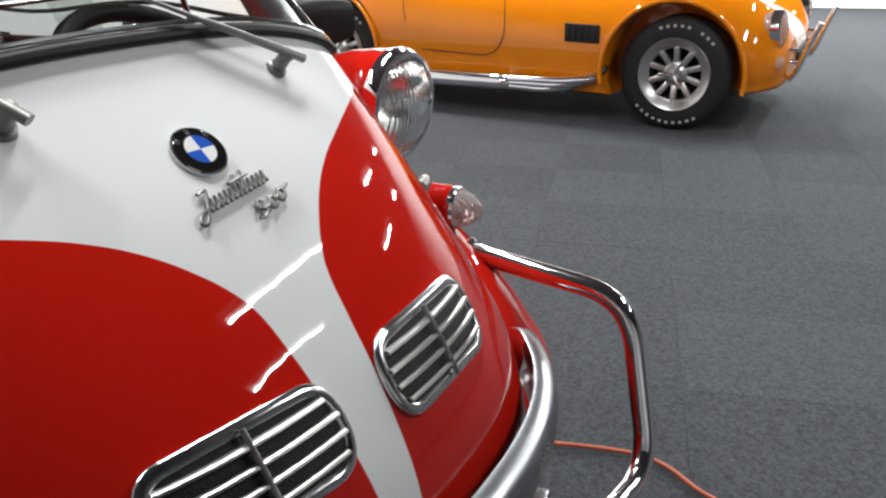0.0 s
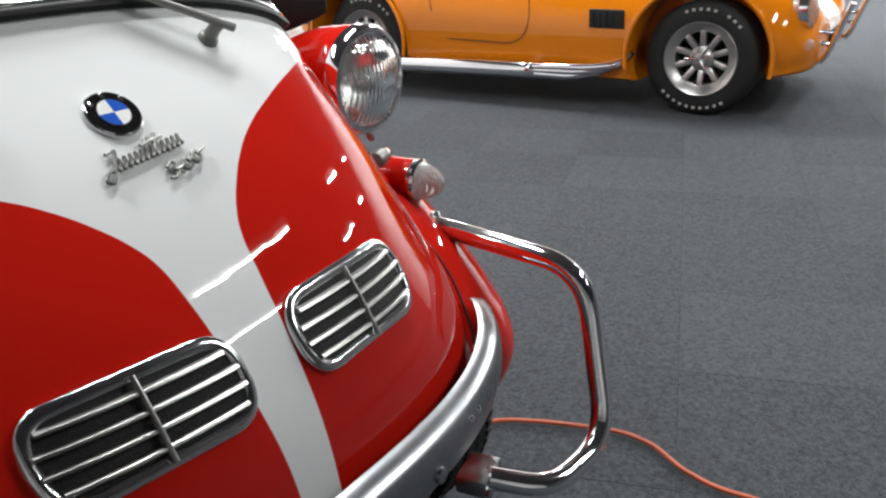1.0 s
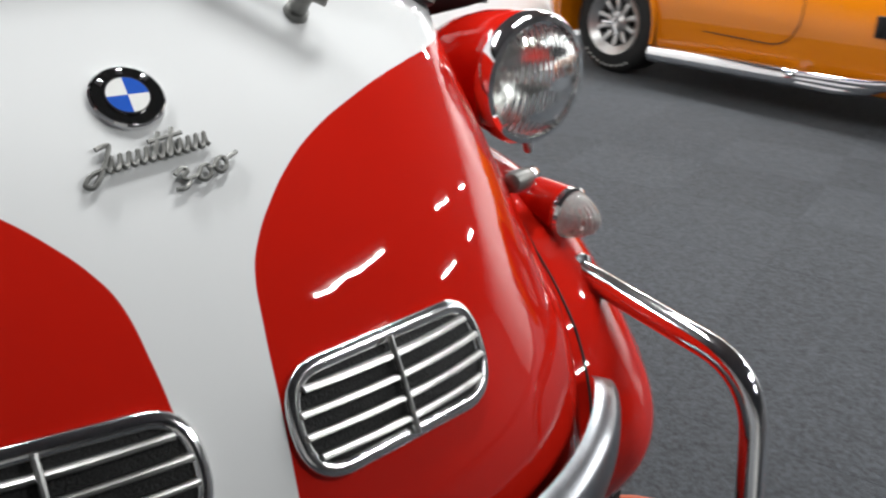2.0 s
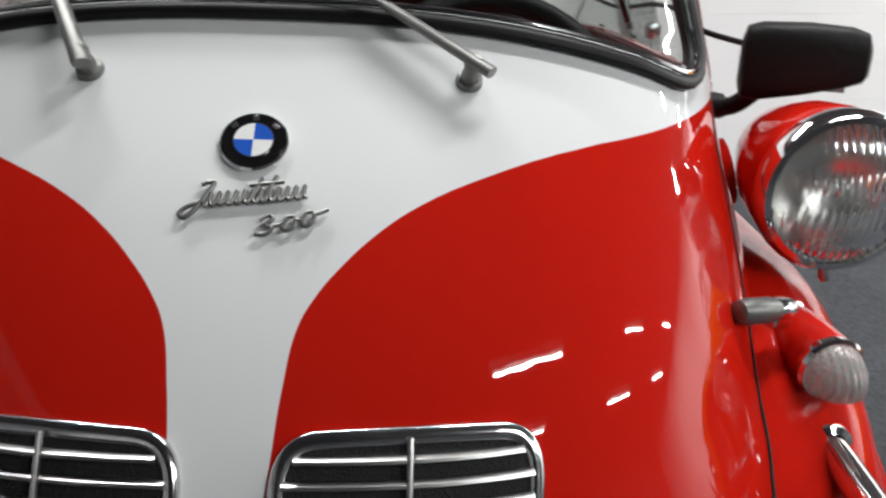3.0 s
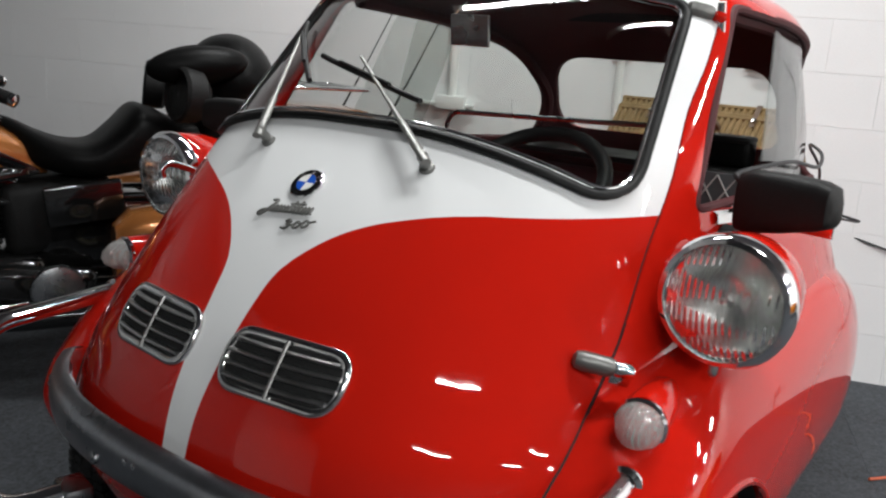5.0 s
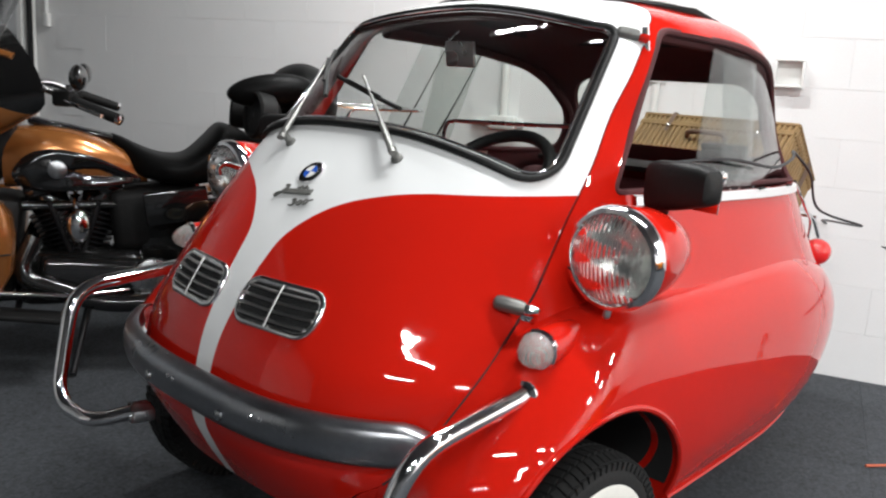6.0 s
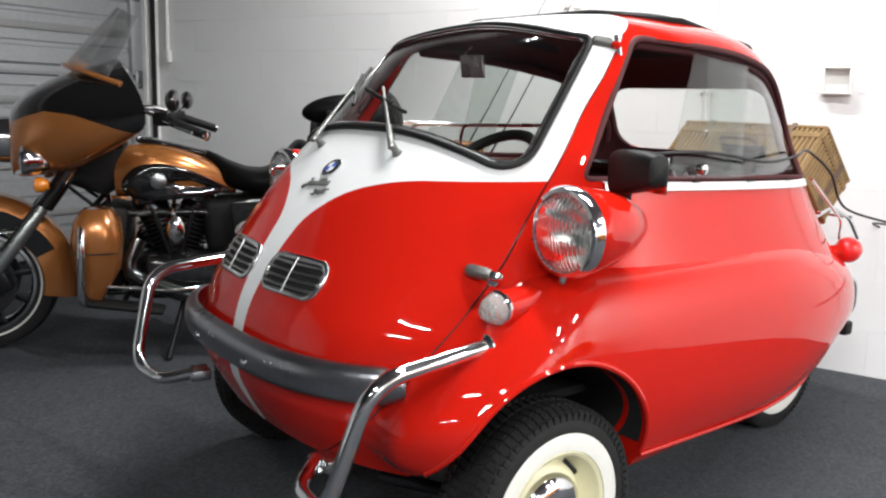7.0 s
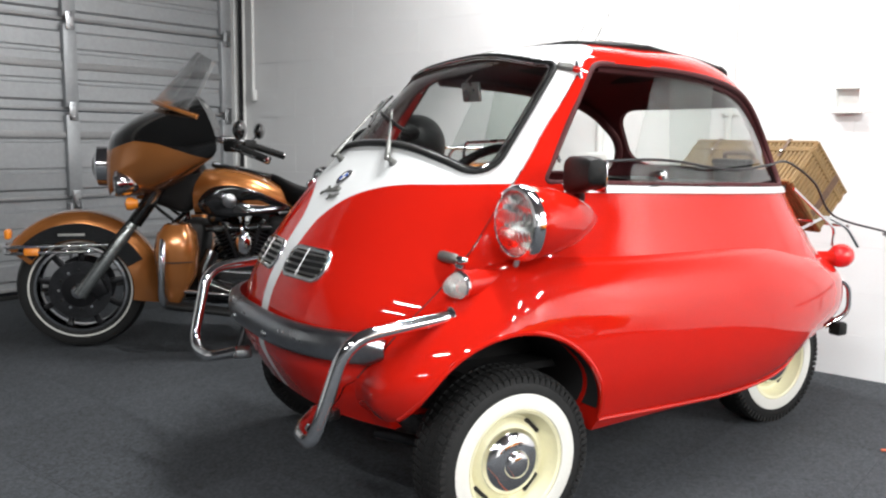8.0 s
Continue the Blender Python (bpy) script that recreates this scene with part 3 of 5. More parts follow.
def on_nose(u, v, out):
    return nose(u, v, out)[0]


pane = part("windscreen", patch(grown(FRONT_WIN, 0.004), lambda u, v, o: on_nose(u, v, o - 0.003)), GLASS, door, "clear curved windscreen")
pane.visible_shadow = False
part("seal", tube([on_nose(u, v, 0.004) for u, v in grown(FRONT_WIN, 0.006)], 0.0110, 12, loop=True, flat=0.7), SEAL, door, "black rubber windscreen seal")
part("trim", tube([on_nose(u, v, 0.0095) for u, v in grown(FRONT_WIN, -0.001)], 0.0030, 8, loop=True), CHROME, door, "bright metal strip in the seal")

for sx in (1, -1):
    def side(u, v, o, sx=sx):
        p = flank(u, v, o)
        p.x *= sx
        return p
    window = part("window_frame", tube([side(u, v, -0.006) for u, v in grown(SIDE_WIN, -0.003)], 0.0085, 8, loop=True), TRIM_RED, body, "dark red window edge")
    part("inner_frame", tube([side(u, v, -0.034) for u, v in grown(SIDE_WIN, -0.010) if v > .985 and u > .42], .017, 8), TRIM_RED, body, "dark red inner window frame")
    part("window_sill", sheet([[side(.245 + 1.03 * k / 24, .934 - .0 * k / 24 - .028 * k / 24 + dz, o) for dz, o in ((-.012, .0), (-.010, .007), (.006, .008), (.010, .0))] for k in range(25)], False), ALUMINIUM, body, "bright metal strip under the side window")
    for y in (.30, .56, .80, 1.02):
        part("clip", box(.006, .03, .005, Matrix.Translation(side(y, .946 - .026 * (y - .185) / 1.09, .008)), .001), BLACK, body)
    front_pane = rounded([(.485, .945), (.62, 1.262), (.88, 1.258), (.80, .935)], .02)
    rear_pane = rounded([(.655, .94), (.69, 1.262), (.90, 1.245), (1.09, 1.20), (1.245, 1.05), (1.27, .925)], [.02, .02, .1, .1, .08, .03])
    for name, shape, depth in (("sliding_pane", front_pane, -0.016), ("rear_pane", rear_pane, -0.026)):
        ob = part(name, patch(shape, lambda u, v, o, d=depth: side(u, v, o + d)), GLASS, body, "clear sliding side window")
        ob.visible_shadow = False
    knob = spin([(0, 0.012), (0.012, 0.015), (0.022, 0.013), (0.026, 0)], aim(side(.60, .965, -0.014), (sx, 0, 0)), 12)
    part("window_knob", knob, CHROME, body)
ob = part("rear_window", patch(REAR_WIN, lambda u, v, o: Vector((u, level(v)[2] - (level(v)[2] - MID) * (1 - (1 - (abs(u) / level(v)[3]) ** 3) ** (1 / 3)) + o - 0.006, v)), rings=(1, .8, .5, .2)), GLASS, body, "clear rear window")
ob.visible_shadow = False

# the folding roof
hull = [[outline(row, 2 * math.pi * j / 120) for j in range(120)] for row in LEVELS if row[0] > 0.9]
flat_v = [p for r in hull for p in r]
TREE = BVHTree.FromPolygons(flat_v, [(i * 120 + j, i * 120 + (j + 1) % 120, (i + 1) * 120 + (j + 1) % 120, (i + 1) * 120 + j) for i in range(len(hull) - 1) for j in range(120)])


def roof(x, y, out=0.0):
    hit = TREE.ray_cast(Vector((x, y, 2)), Vector((0, 0, -1)))
    return hit[0] + Vector((0, 0, out)) if hit[0] else Vector((x, y, 1.36 + out))


lid = rounded([(-.35, 1.075), (-.385, .60), (-.30, .49), (.30, .49), (.385, .60), (.35, 1.075)], [.05, .2, .1, .1, .2, .05], 6)
part("folding_roof", patch(lid, lambda u, v, o: roof(u, v, o + 0.004 + .013 * max(0, min(1, (v - .5) / .25))), 0.02), LEATHER, car, "black fabric folding roof")
part("roof_rim", tube([roof(u, v, 0.0 + .011 * max(0, min(1, (v - .5) / .25))) for u, v in grown(lid, 0.006)], 0.0095, 8, loop=True), SEAL, car, "black rim round the folding roof")


def headlamp(sx):
    m = aim((sx * .626, .032, .855), (sx * 0.005, -1, -0.02)) @ Matrix.Scale(1.03, 4)
    ob = part("headlamp", spin([(-.235, .004), (-.228, .02), (-.20, .042), (-.15, .066), (-.09, .083), (-.04, .090), (-.008, .091), (-.004, .088)], m, 40, False), RED, car, "red bullet headlamp on the front wing")
    part("bezel", ring_spin([(-.012, .0900), (-.008, .0945), (.006, .0945), (.016, .089), (.018, .082), (.010, .080)], m, 40), CHROME, ob, "chrome headlamp ring")
    part("reflector", spin([(-.060, .002), (-.058, .015), (-.050, .032), (-.032, .056), (-.008, .075), (.010, .083)], m, 40, False), REFLECTOR, ob)
    lens = [(.012, .082), (.020, .074), (.032, .055), (.040, .03), (.043, .012), (.0435, .002)]
    glass_ob = part("lens", spin(lens + [(x - .004, r) for x, r in lens[::-1]], m, 40, False), LAMP_GLASS, ob, "fluted clear headlamp glass")
    glass_ob.visible_shadow = False
    part("bulb", ball(.012, m @ pose(-.012, 0, 0)), REFLECTOR, ob)
    part("screw", spin([(0, .007), (.012, .007), (.016, .004), (.017, .001)], aim(m @ Vector((0.004, 0, 0)) - Vector((0, 0, .094)), (0, -.4, -1)), 10), DULL, ob)
    part("stem", spin([(0, .05), (.04, .042), (.09, .046)], aim((sx * .47, .205, .805), (sx, -.08, .28)), 24), RED, ob)


def indicator(sx):
    m = aim((sx * .582, -.110, .703), (sx * .12, -1, -.05))
    ob = part("indicator", spin([(-.16, .002), (-.15, .012), (-.11, .027), (-.05, .034), (0, .036), (.0, .03)], m, 28), RED, car, "red front turn signal pod")
    part("ring", ring_spin([(-.004, .036), (.004, .0375), (.008, .034), (.0, .031)], m, 28), CHROME, ob)
    part("reflector", spin([(.0015, .0325), (-.002, .015), (-.003, .001)], m, 28, False), REFLECTOR, ob)
    part("lens", spin([(.003, .033), (.012, .032), (.030, .026), (.046, .015), (.053, .002)], m, 28), LENS_RIB, ob, "ribbed clear signal lens")


def overrider(sx):
    path = fillet([(sx * .575, -.09, .630), (sx * .584, -.15, .626), (sx * .592, -.422, .602), (sx * .545, -.490, .340), (sx * .40, -.470, .332), (sx * .345, -.395, .356)], .075, 8)
    ob = part("bumper_tube", tube(path, .0175, 16), CHROME, car, "bent chrome tube bumper guard")
    part("flange", ring_spin([(0, .017), (0, .025), (.004, .025), (.009, .018)], aim((sx * .583, -.138, .627), (sx * .02, -1, -.03)), 20), CHROME, ob)
    part("bracket", box(.07, .05, .030, pose(sx * .35, -.375, .350, 0, 0, sx * 12), .006), DULL, ob, "dull steel bracket")
    for dx in (-.02, .02):
        part("bolt", spin([(0, .009), (.012, .009), (.014, .004)], aim((sx * (.35 + dx), -.398, .345), (0, -1, 0)), 6), DULL, ob)


def bumper():
    rows = []
    for k in range(61):
        x = -.475 + .95 * k / 60
        p, n = nose(x, .535)
        n = Vector((n.x, n.y, 0)).normalized()
        fade = min(1, (1 - abs(x) / .475) * 9 + .55)
        line = []
        for a in range(13):
            s = a / 12 * 2 - 1
            line.append(p + n * (.020 + .028 * (1 - s * s) ** .36) + Vector((0, 0, .041 * s * fade)))
        line += [q - n * .006 for q in line[::-1]]
        rows.append(line)
    ob = part("bumper", sheet(rows, True, True), STEEL, car, "curved grey steel front bumper blade")
    for x in (-.385, -.365, -.05, -.03, .21, .23):
        p, n = nose(x, .548)
        part("rivet", spin([(.046, .006), (.0505, .005), (.052, .001)], aim(p, (n.x, n.y, 0)), 10), CHROME, ob)
    for x in (-.13, .13):
        p, n = nose(x, .525)
        part("bolt", spin([(.044, .011), (.050, .010), (.053, .003)], aim(p, (n.x, n.y, 0)), 12), DULL, ob)
        part("bracket", box(.05, .03, .04, aim(p + n * .008, (n.x, n.y, 0)), .004), DULL, ob)


# darker and rougher than the grille's ring
SATIN_D = mat("grey_satin_metal", (0.44, 0.44, 0.43), 0.3, 1.0, vary=0.15, scale=20, rough_vary=0.12)


def grille(sx):
    """An oval vent: a flat chrome ring, four slats and an upright bar over dark mesh."""
    cx, cz, hw, hh, r = sx * .1415, .7125, .1015, .0365, .0345
    shape = rounded([(cx - hw, cz - hh), (cx + hw, cz - hh), (cx + hw, cz + hh), (cx - hw, cz + hh)], r, 8)
    rows = [[on_nose(u, v, out) for u, v in grown(shape, d)] for d, out in ((.0070, -.001), (.0066, .0042), (.0045, .0068), (.0, .0078), (-.0042, .0066), (-.0060, .0040), (-.0062, -.001))]
    ob = part("grille", sheet(rows, True), SATIN, door, "chrome oval ventilation grille")
    part("backing", patch(grown(shape, -.004), lambda u, v, o: on_nose(u, v, o + .0036), .002), MESH, ob, "dark wire mesh behind the slats")
    for k in range(4):
        z = cz + hh * (k - 1.5) / 2.35
        half = hw - r + math.sqrt(r ** 2 - min(abs(z - cz), r) ** 2) - .003
        part("slat", tube([on_nose(cx - half + 2 * half * j / 10, z, .0062) for j in range(11)], .0050, 8, flat=.6), SATIN_D, ob)
    part("centre_bar", tube([on_nose(cx, cz - hh + 2 * hh * j / 4, .0095) for j in range(5)], .0030, 8), SATIN_D, ob)


def wheel(name, x, y, sx, parent, r=.239, label="whitewall tyre on a cream steel wheel"):
    """A wheel whose outer face looks along sx."""
    m = Matrix.Translation((x, y, r)) @ Matrix.Diagonal((sx * r / .245, r / .245, r / .245, 1))
    ob = part(name, ring_spin([(-.062, .150), (-.068, .19), (-.064, .225), (-.050, .240), (0, .245), (.050, .240), (.064, .225), (.068, .205), (.069, .19), (.064, .150)], m, 64), RUBBER, parent, "black rubber tyre with blocky tread")
    lugs = bmesh.new()
    for k in range(72):
        a = 2 * math.pi * k / 72
        rot = Matrix.Rotation(a, 4, "X")
        for lx, w, tilt in ((-.052, .026, 12), (-.018, .028, -10), (.018, .028, 10), (.052, .026, -12)):
            drop = .0035 if abs(lx) > .04 else 0
            box(w, .0150, .007, m @ rot @ pose(lx, 0, .2435 - drop, 0, math.copysign(14, lx) if drop else 0, tilt), bm=lugs)
        for side_x in (-.063, .063):
            box(.010, .012, .016, m @ rot @ pose(side_x, 0, .226), bm=lugs)
    part("tread", lugs, RUBBER, ob, smooth=False)
    part("whitewall", ring_spin([(.0695, .190), (.0715, .186), (.0705, .150), (.066, .150)], m, 56), WHITEWALL, ob, "broad white sidewall band")
    part("rim", spin([(.066, .150), (.070, .146), (.066, .138), (.040, .130), (.022, .120), (.020, .112), (.034, .100), (.038, .085), (.038, .01)], m, 48, False), CREAM, ob, "cream painted steel rim")
    for k in range(4):
        a = math.pi / 4 + math.pi / 2 * k
        part("slot", box(.01, .06, .012, m @ Matrix.Rotation(a, 4, "X") @ pose(.0215, 0, .113), .004), DARK, ob)
    part("hubcap", spin([(.036, .090), (.048, .088), (.060, .076), (.067, .055), (.069, .038), (.077, .034), (.082, .024), (.084, .003)], m, 40), CHROME, ob, "domed chrome hubcap")
    return ob


LENS_RIB = LENS.copy()
LENS_RIB.name = "fluted_lens"
_t = LENS_RIB.node_tree
_w, _b, _c = _t.nodes.new("ShaderNodeTexWave"), _t.nodes.new("ShaderNodeBump"), _t.nodes.new("ShaderNodeTexCoord")
_w.inputs["Scale"].default_value, _w.inputs["Distortion"].default_value = 46, 0.2
_b.inputs["Strength"].default_value, _b.inputs["Distance"].default_value = 0.5, 0.003
_t.links.new(_c.outputs["Object"], _w.inputs["Vector"]), _t.links.new(_w.outputs["Fac"], _b.inputs["Height"])
_t.links.new(_b.outputs[0], _t.nodes["Principled BSDF"].inputs["Normal"])

LAMP_GLASS = mat("lamp_glass", (0.97, 0.98, 0.97), 0.02, vary=0.01, rough_vary=0.01, Transmission_Weight=1.0, IOR=1.36)
_t = LAMP_GLASS.node_tree
_w, _k, _b, _c, _m = (_t.nodes.new("ShaderNode" + k) for k in ("TexWave", "TexWave", "Bump", "TexCoord", "Math"))
_w.inputs["Scale"].default_value, _k.inputs["Scale"].default_value, _k.bands_direction = 34, 7, "Z"
_m.operation = "MULTIPLY"
_b.inputs["Strength"].default_value, _b.inputs["Distance"].default_value = 0.8, 0.003
_t.links.new(_c.outputs["Object"], _w.inputs["Vector"]), _t.links.new(_c.outputs["Object"], _k.inputs["Vector"])
_t.links.new(_w.outputs["Fac"], _m.inputs[0]), _t.links.new(_k.outputs["Fac"], _m.inputs[1])
_t.links.new(_m.outputs[0], _b.inputs["Height"]), _t.links.new(_b.outputs[0], _t.nodes["Principled BSDF"].inputs["Normal"])

for sx in (1, -1):
    headlamp(sx), indicator(sx), overrider(sx), grille(sx)
    wheel("front_wheel", sx * .588, .022, sx, car)
    wheel("rear_wheel", sx * .245, 1.49, sx, car)
    m = aim((sx * .36, 1.595, .637), (sx * .5, 1, .1))
    lamp_ob = part("tail_lamp", ball(.046, m @ pose(.10, 0, 0), (1.05, 1, 1)), RED_LENS, car, "round red tail lamp")
    part("stem", spin([(0, .026), (.05, .022), (.075, .036), (.085, .040)], m, 20), RED, lamp_ob)
bumper()

# emblem and script on the door
p, n = nose(-.003, .941)
m = aim(p, n)
badge = part("emblem", spin([(0, .029), (.004, .029), (.0055, .0275), (.0055, .018)], m, 40), GLOSS_BLACK, door, "round enamel emblem with blue and white quarters")
part("rim", ring_spin([(.0, .0288), (.0, .0305), (.004, .0305), (.0055, .0288)], m, 40), CHROME, badge)
part("inner_ring", ring_spin([(.0055, .0172), (.0055, .0184), (.0066, .0184), (.0066, .0172)], m, 32), CHROME, badge)
for k in range(4):
    a0 = math.pi / 2 * k
    wedge = [m @ Vector((.0068, 0, 0))] + [m @ Vector((.0068, .0172 * math.cos(a0 + math.pi / 2 * j / 8), .0172 * math.sin(a0 + math.pi / 2 * j / 8))) for j in range(9)]
    bm = bmesh.new()
    top = [bm.verts.new(q) for q in wedge]
    low = [bm.verts.new(q - n * .002) for q in wedge]
    bm.faces.new(top), bm.faces.new(low[::-1])
    for i in range(len(top)):
        bm.faces.new((top[i - 1], top[i], low[i], low[i - 1]))
    part("quarter", bm, BLUE if k % 2 == 0 else ENAMEL, badge)


for a0 in (40, 90, 140):
    w = radians(a0)
    part("mark", box(.0012, .0055, .0062, m @ pose(.0058, .0235 * math.cos(w), .0235 * math.sin(w), 90 - a0, 0, 0), .0003), SATIN, badge, "small pale bar")


def strokes(place, lines, r):
    """Plain looping metal strokes in the place of a cast script, joined into one casting."""
    bm = None
    for line in lines:
        bm = tube([on_nose(*place(u, v), .0042) for u, v, _ in curve3([(u, v, 0) for u, v in line], 6)], r, 8, bm, flat=.9)
    return bm


UPPER = [[(.13, .95), (.19, 1.02), (.23, .92), (.16, .10), (.09, -.36), (.03, -.22), (.08, .08), (.20, .20)],
         [(.20 + .80 * k / 72 + .012 * math.sin(2 * math.pi * k / 6), .30 - .26 * math.cos(2 * math.pi * k / 6)) for k in range(73)],
         [(.55, .10), (.61, 1.02)], [(.66, .10), (.72, 1.06)], [(.52, .76), (.79, .80)]]
LOWER = [[(.03, .80), (.14, 1.0), (.22, .80), (.14, .52), (.24, .30), (.16, .02), (.02, .10)], [(.22, .40), (.36, .45), (.44, .78), (.54, .70), (.56, .25), (.46, .10), (.38, .30), (.42, .72)],
         [(.52, .60), (.62, .60), (.70, .90), (.80, .82), (.82, .40), (.72, .20), (.65, .45), (.68, .82)], [(.78, .74), (.90, .80), (1.0, .92)]]
part("script_plate", strokes(lambda u, v: (-.060 + .107 * u + .004 * v, .8935 + .009 * u + .0165 * v), UPPER, .0023), CAST, door, "small cast metal flourish")
part("script_plate", strokes(lambda u, v: (.006 + .058 * u + .003 * v, .877 + .007 * u + .013 * v), LOWER, .0021), CAST, door, "small cast metal flourish")

# wipers
for px, arm_end, b0, b1 in ((.187, (-.075, 1.133), (-.188, 1.136), (.105, 1.078)), (-.163, (-.30, 1.166), (-.36, 1.20), (-.168, 1.090))):
    p, n = nose(px, .990)
    ob = part("wiper", spin([(0, .013), (.006, .012), (.008, .009), (.022, .008), (.026, .0095), (.033, .008), (.035, .002)], aim(p, n), 20), CAST, door, "windscreen wiper with a steel arm and black blade")
    a = p + n * .030
    e = on_nose(*arm_end, .020)
    part("arm", tube([a - (e - a) * .06, a + (e - a) * .3, a + (e - a) * .32, e], [.0090, .0072, .0046, .0038], 10, flat=.65), CAST, ob)
    part("blade", tube([on_nose(b0[0] + (b1[0] - b0[0]) * k / 8, b0[1] + (b1[1] - b0[1]) * k / 8, .010) for k in range(9)], .0055, 8), BLACK, ob)
    part("clip", tube([on_nose(b0[0] + (b1[0] - b0[0]) * k, b0[1] + (b1[1] - b0[1]) * k, .019) for k in (.25, .75)], .004, 8), BLACK, ob)

# door handle, hinge, mirrors
hook = part("door_catch", spin([(-.02, .014), (.0, .013), (.022, .011), (.028, .004)], aim((-.484, .016, .878), (-.05, -.85, .25)), 16), CHROME, door, "chrome hooked catch at the edge of the door")
part("lever", tube(curve3([(-.486, -.006, .885), (-.490, -.040, .898), (-.495, -.068, .904), (-.498, -.082, .892), (-.496, -.080, .876)], 5), .0075, 10), CHROME, hook)
h = aim((.476, -.108, .764), (.86, .42, -.12))
handle = part("door_handle", spin([(-.004, .006), (0, .012), (.010, .0145), (.046, .014), (.056, .011)], h, 20), CAST, door, "grey cast door handle with a chrome end")
part("lever", spin([(.050, .010), (.058, .012), (.074, .012), (.081, .008), (.083, .002)], h, 16), CHROME, handle)
part("latch", box(.03, .016, .024, h @ pose(.064, 0, -.010), .005), CHROME, handle)
for sx in (1, -1):
    q = flank(.345, 1.258)
    q.x *= sx
    hinge = part("hinge", box(.050, .024, .026, aim(q + Vector((-.020 * sx, -.026, .008)), (sx * .7, .7, -.15)), .009), CAST, car, "grey cast hinge at the top of the door")
    part("pin", spin([(-.03, .008), (.03, .008)], aim(q + Vector((.008 * sx, .0, -.004)), (0, .3, -1)), 12), CHROME, hinge)
    part("leaf", box(.024, .028, .020, aim(q + Vector((.004 * sx, -.004, .0)), (sx * .7, .7, -.1)), .008), RED, hinge)

for sx in (1, -1):
    foot = flank(.275, .905)
    foot.x *= sx
    c = Vector((sx * .646, .222, .972))
    mm = pose(*c, 0, 0, sx * -14)
    loft = []
    for k, (u, hgt, dep) in enumerate(((-.082, .030, .020), (-.078, .044, .026), (-.06, .050, .030), (0, .052, .031), (.05, .049, .029), (.068, .043, .026), (.074, .028, .018))):
        loft.append([mm @ Vector((sx * u, dep * math.copysign(abs(math.sin(a)) ** .55, math.sin(a)), hgt * math.copysign(abs(math.cos(a)) ** .55, math.cos(a)) * (1 if math.cos(a) > 0 else 1.12 - .66 * (u + .08) / .15))) for a in [2 * math.pi * j / 28 for j in range(28)]])
    mirror = part("door_mirror", sheet(loft, True, True), BLACK, car, "black plastic door mirror")
    part("arm", tube(curve3([foot, foot + Vector((sx * .035, -.01, .0)), c + Vector((sx * -.045, .012, -.03))], 5), [.022] * 4 + [.016] * 7, 12, flat=.8), BLACK, mirror)
    part("glass", box(.12, .004, .080, mm @ pose(0, .030, 0), .001), CHROME, mirror)

# inside
seat_bm = box(1.0, .42, .14, pose(0, .93, .66), .05, seg=3)
part("seat", seat_bm, TRIM_RED, car, "dark red bench seat")
part("backrest", box(.96, .12, .30, pose(0, 1.14, .72, -14, 0, 0), .05, seg=3), TRIM_RED, car)
part("lattice_panel", box(.27, .016, .085, pose(.345, .925, .890), .004), GREY_WALL, car, "grey panel behind the lattice on the seat")
wires = bmesh.new()
for k in range(5, 10):
    for lean in (-.024, .024):
        tube([(.048 * k - lean, .914, .853), (.048 * k + lean, .914, .927)], .0022, 6, wires)
part("lattice", wires, PALE, car, "pale diamond lattice on the seat back")
part("cabin_floor", box(1.0, 1.2, .02, pose(0, .55, .44)), DARK, car)
part("rear_shelf", box(.78, .24, .018, pose(0, 1.24, .905), .004), BLACK, car, "black parcel shelf behind the seat")
sw = aim((.225, .145, .950), (0, .62, -.78))
ring = [sw @ Vector((0, .138 * math.cos(2 * math.pi * k / 40), .138 * math.sin(2 * math.pi * k / 40))) for k in range(40)]
steer = part("steering_wheel", tube(ring, .014, 10, loop=True), BLACK, car, "thin black two-spoke steering wheel")
part("spoke", tube([sw @ Vector((0, -.138, 0)), sw @ Vector((.02, 0, 0)), sw @ Vector((0, .138, 0))], .009, 8), BLACK, steer)
part("hub", spin([(-.03, .02), (.0, .03), (.02, .012)], sw, 16), BLACK, steer)
part("column", tube([sw @ Vector((.02, 0, 0)), (.19, .02, .62)], .018, 10), BLACK, car)
mir = part("inside_mirror", box(.085, .012, .062, pose(-.026, .300, 1.213, 10, 0, 8), .004), DULL, car, "small square rear-view mirror")
part("stalk", tube(curve3([(-.05, .315, 1.27), (-.065, .300, 1.245), (-.06, .297, 1.215), (-.03, .30, 1.21)], 5), .004, 8), CHROME, mir)
part("grab_rail", tube(fillet([(-.075, .30, .95), (-.063, .30, 1.050), (.172, .30, 1.058), (.40, .30, 1.068), (.43, .31, 1.0)], .03), .005, 8), DULL, car, "thin metal rail inside the windscreen")

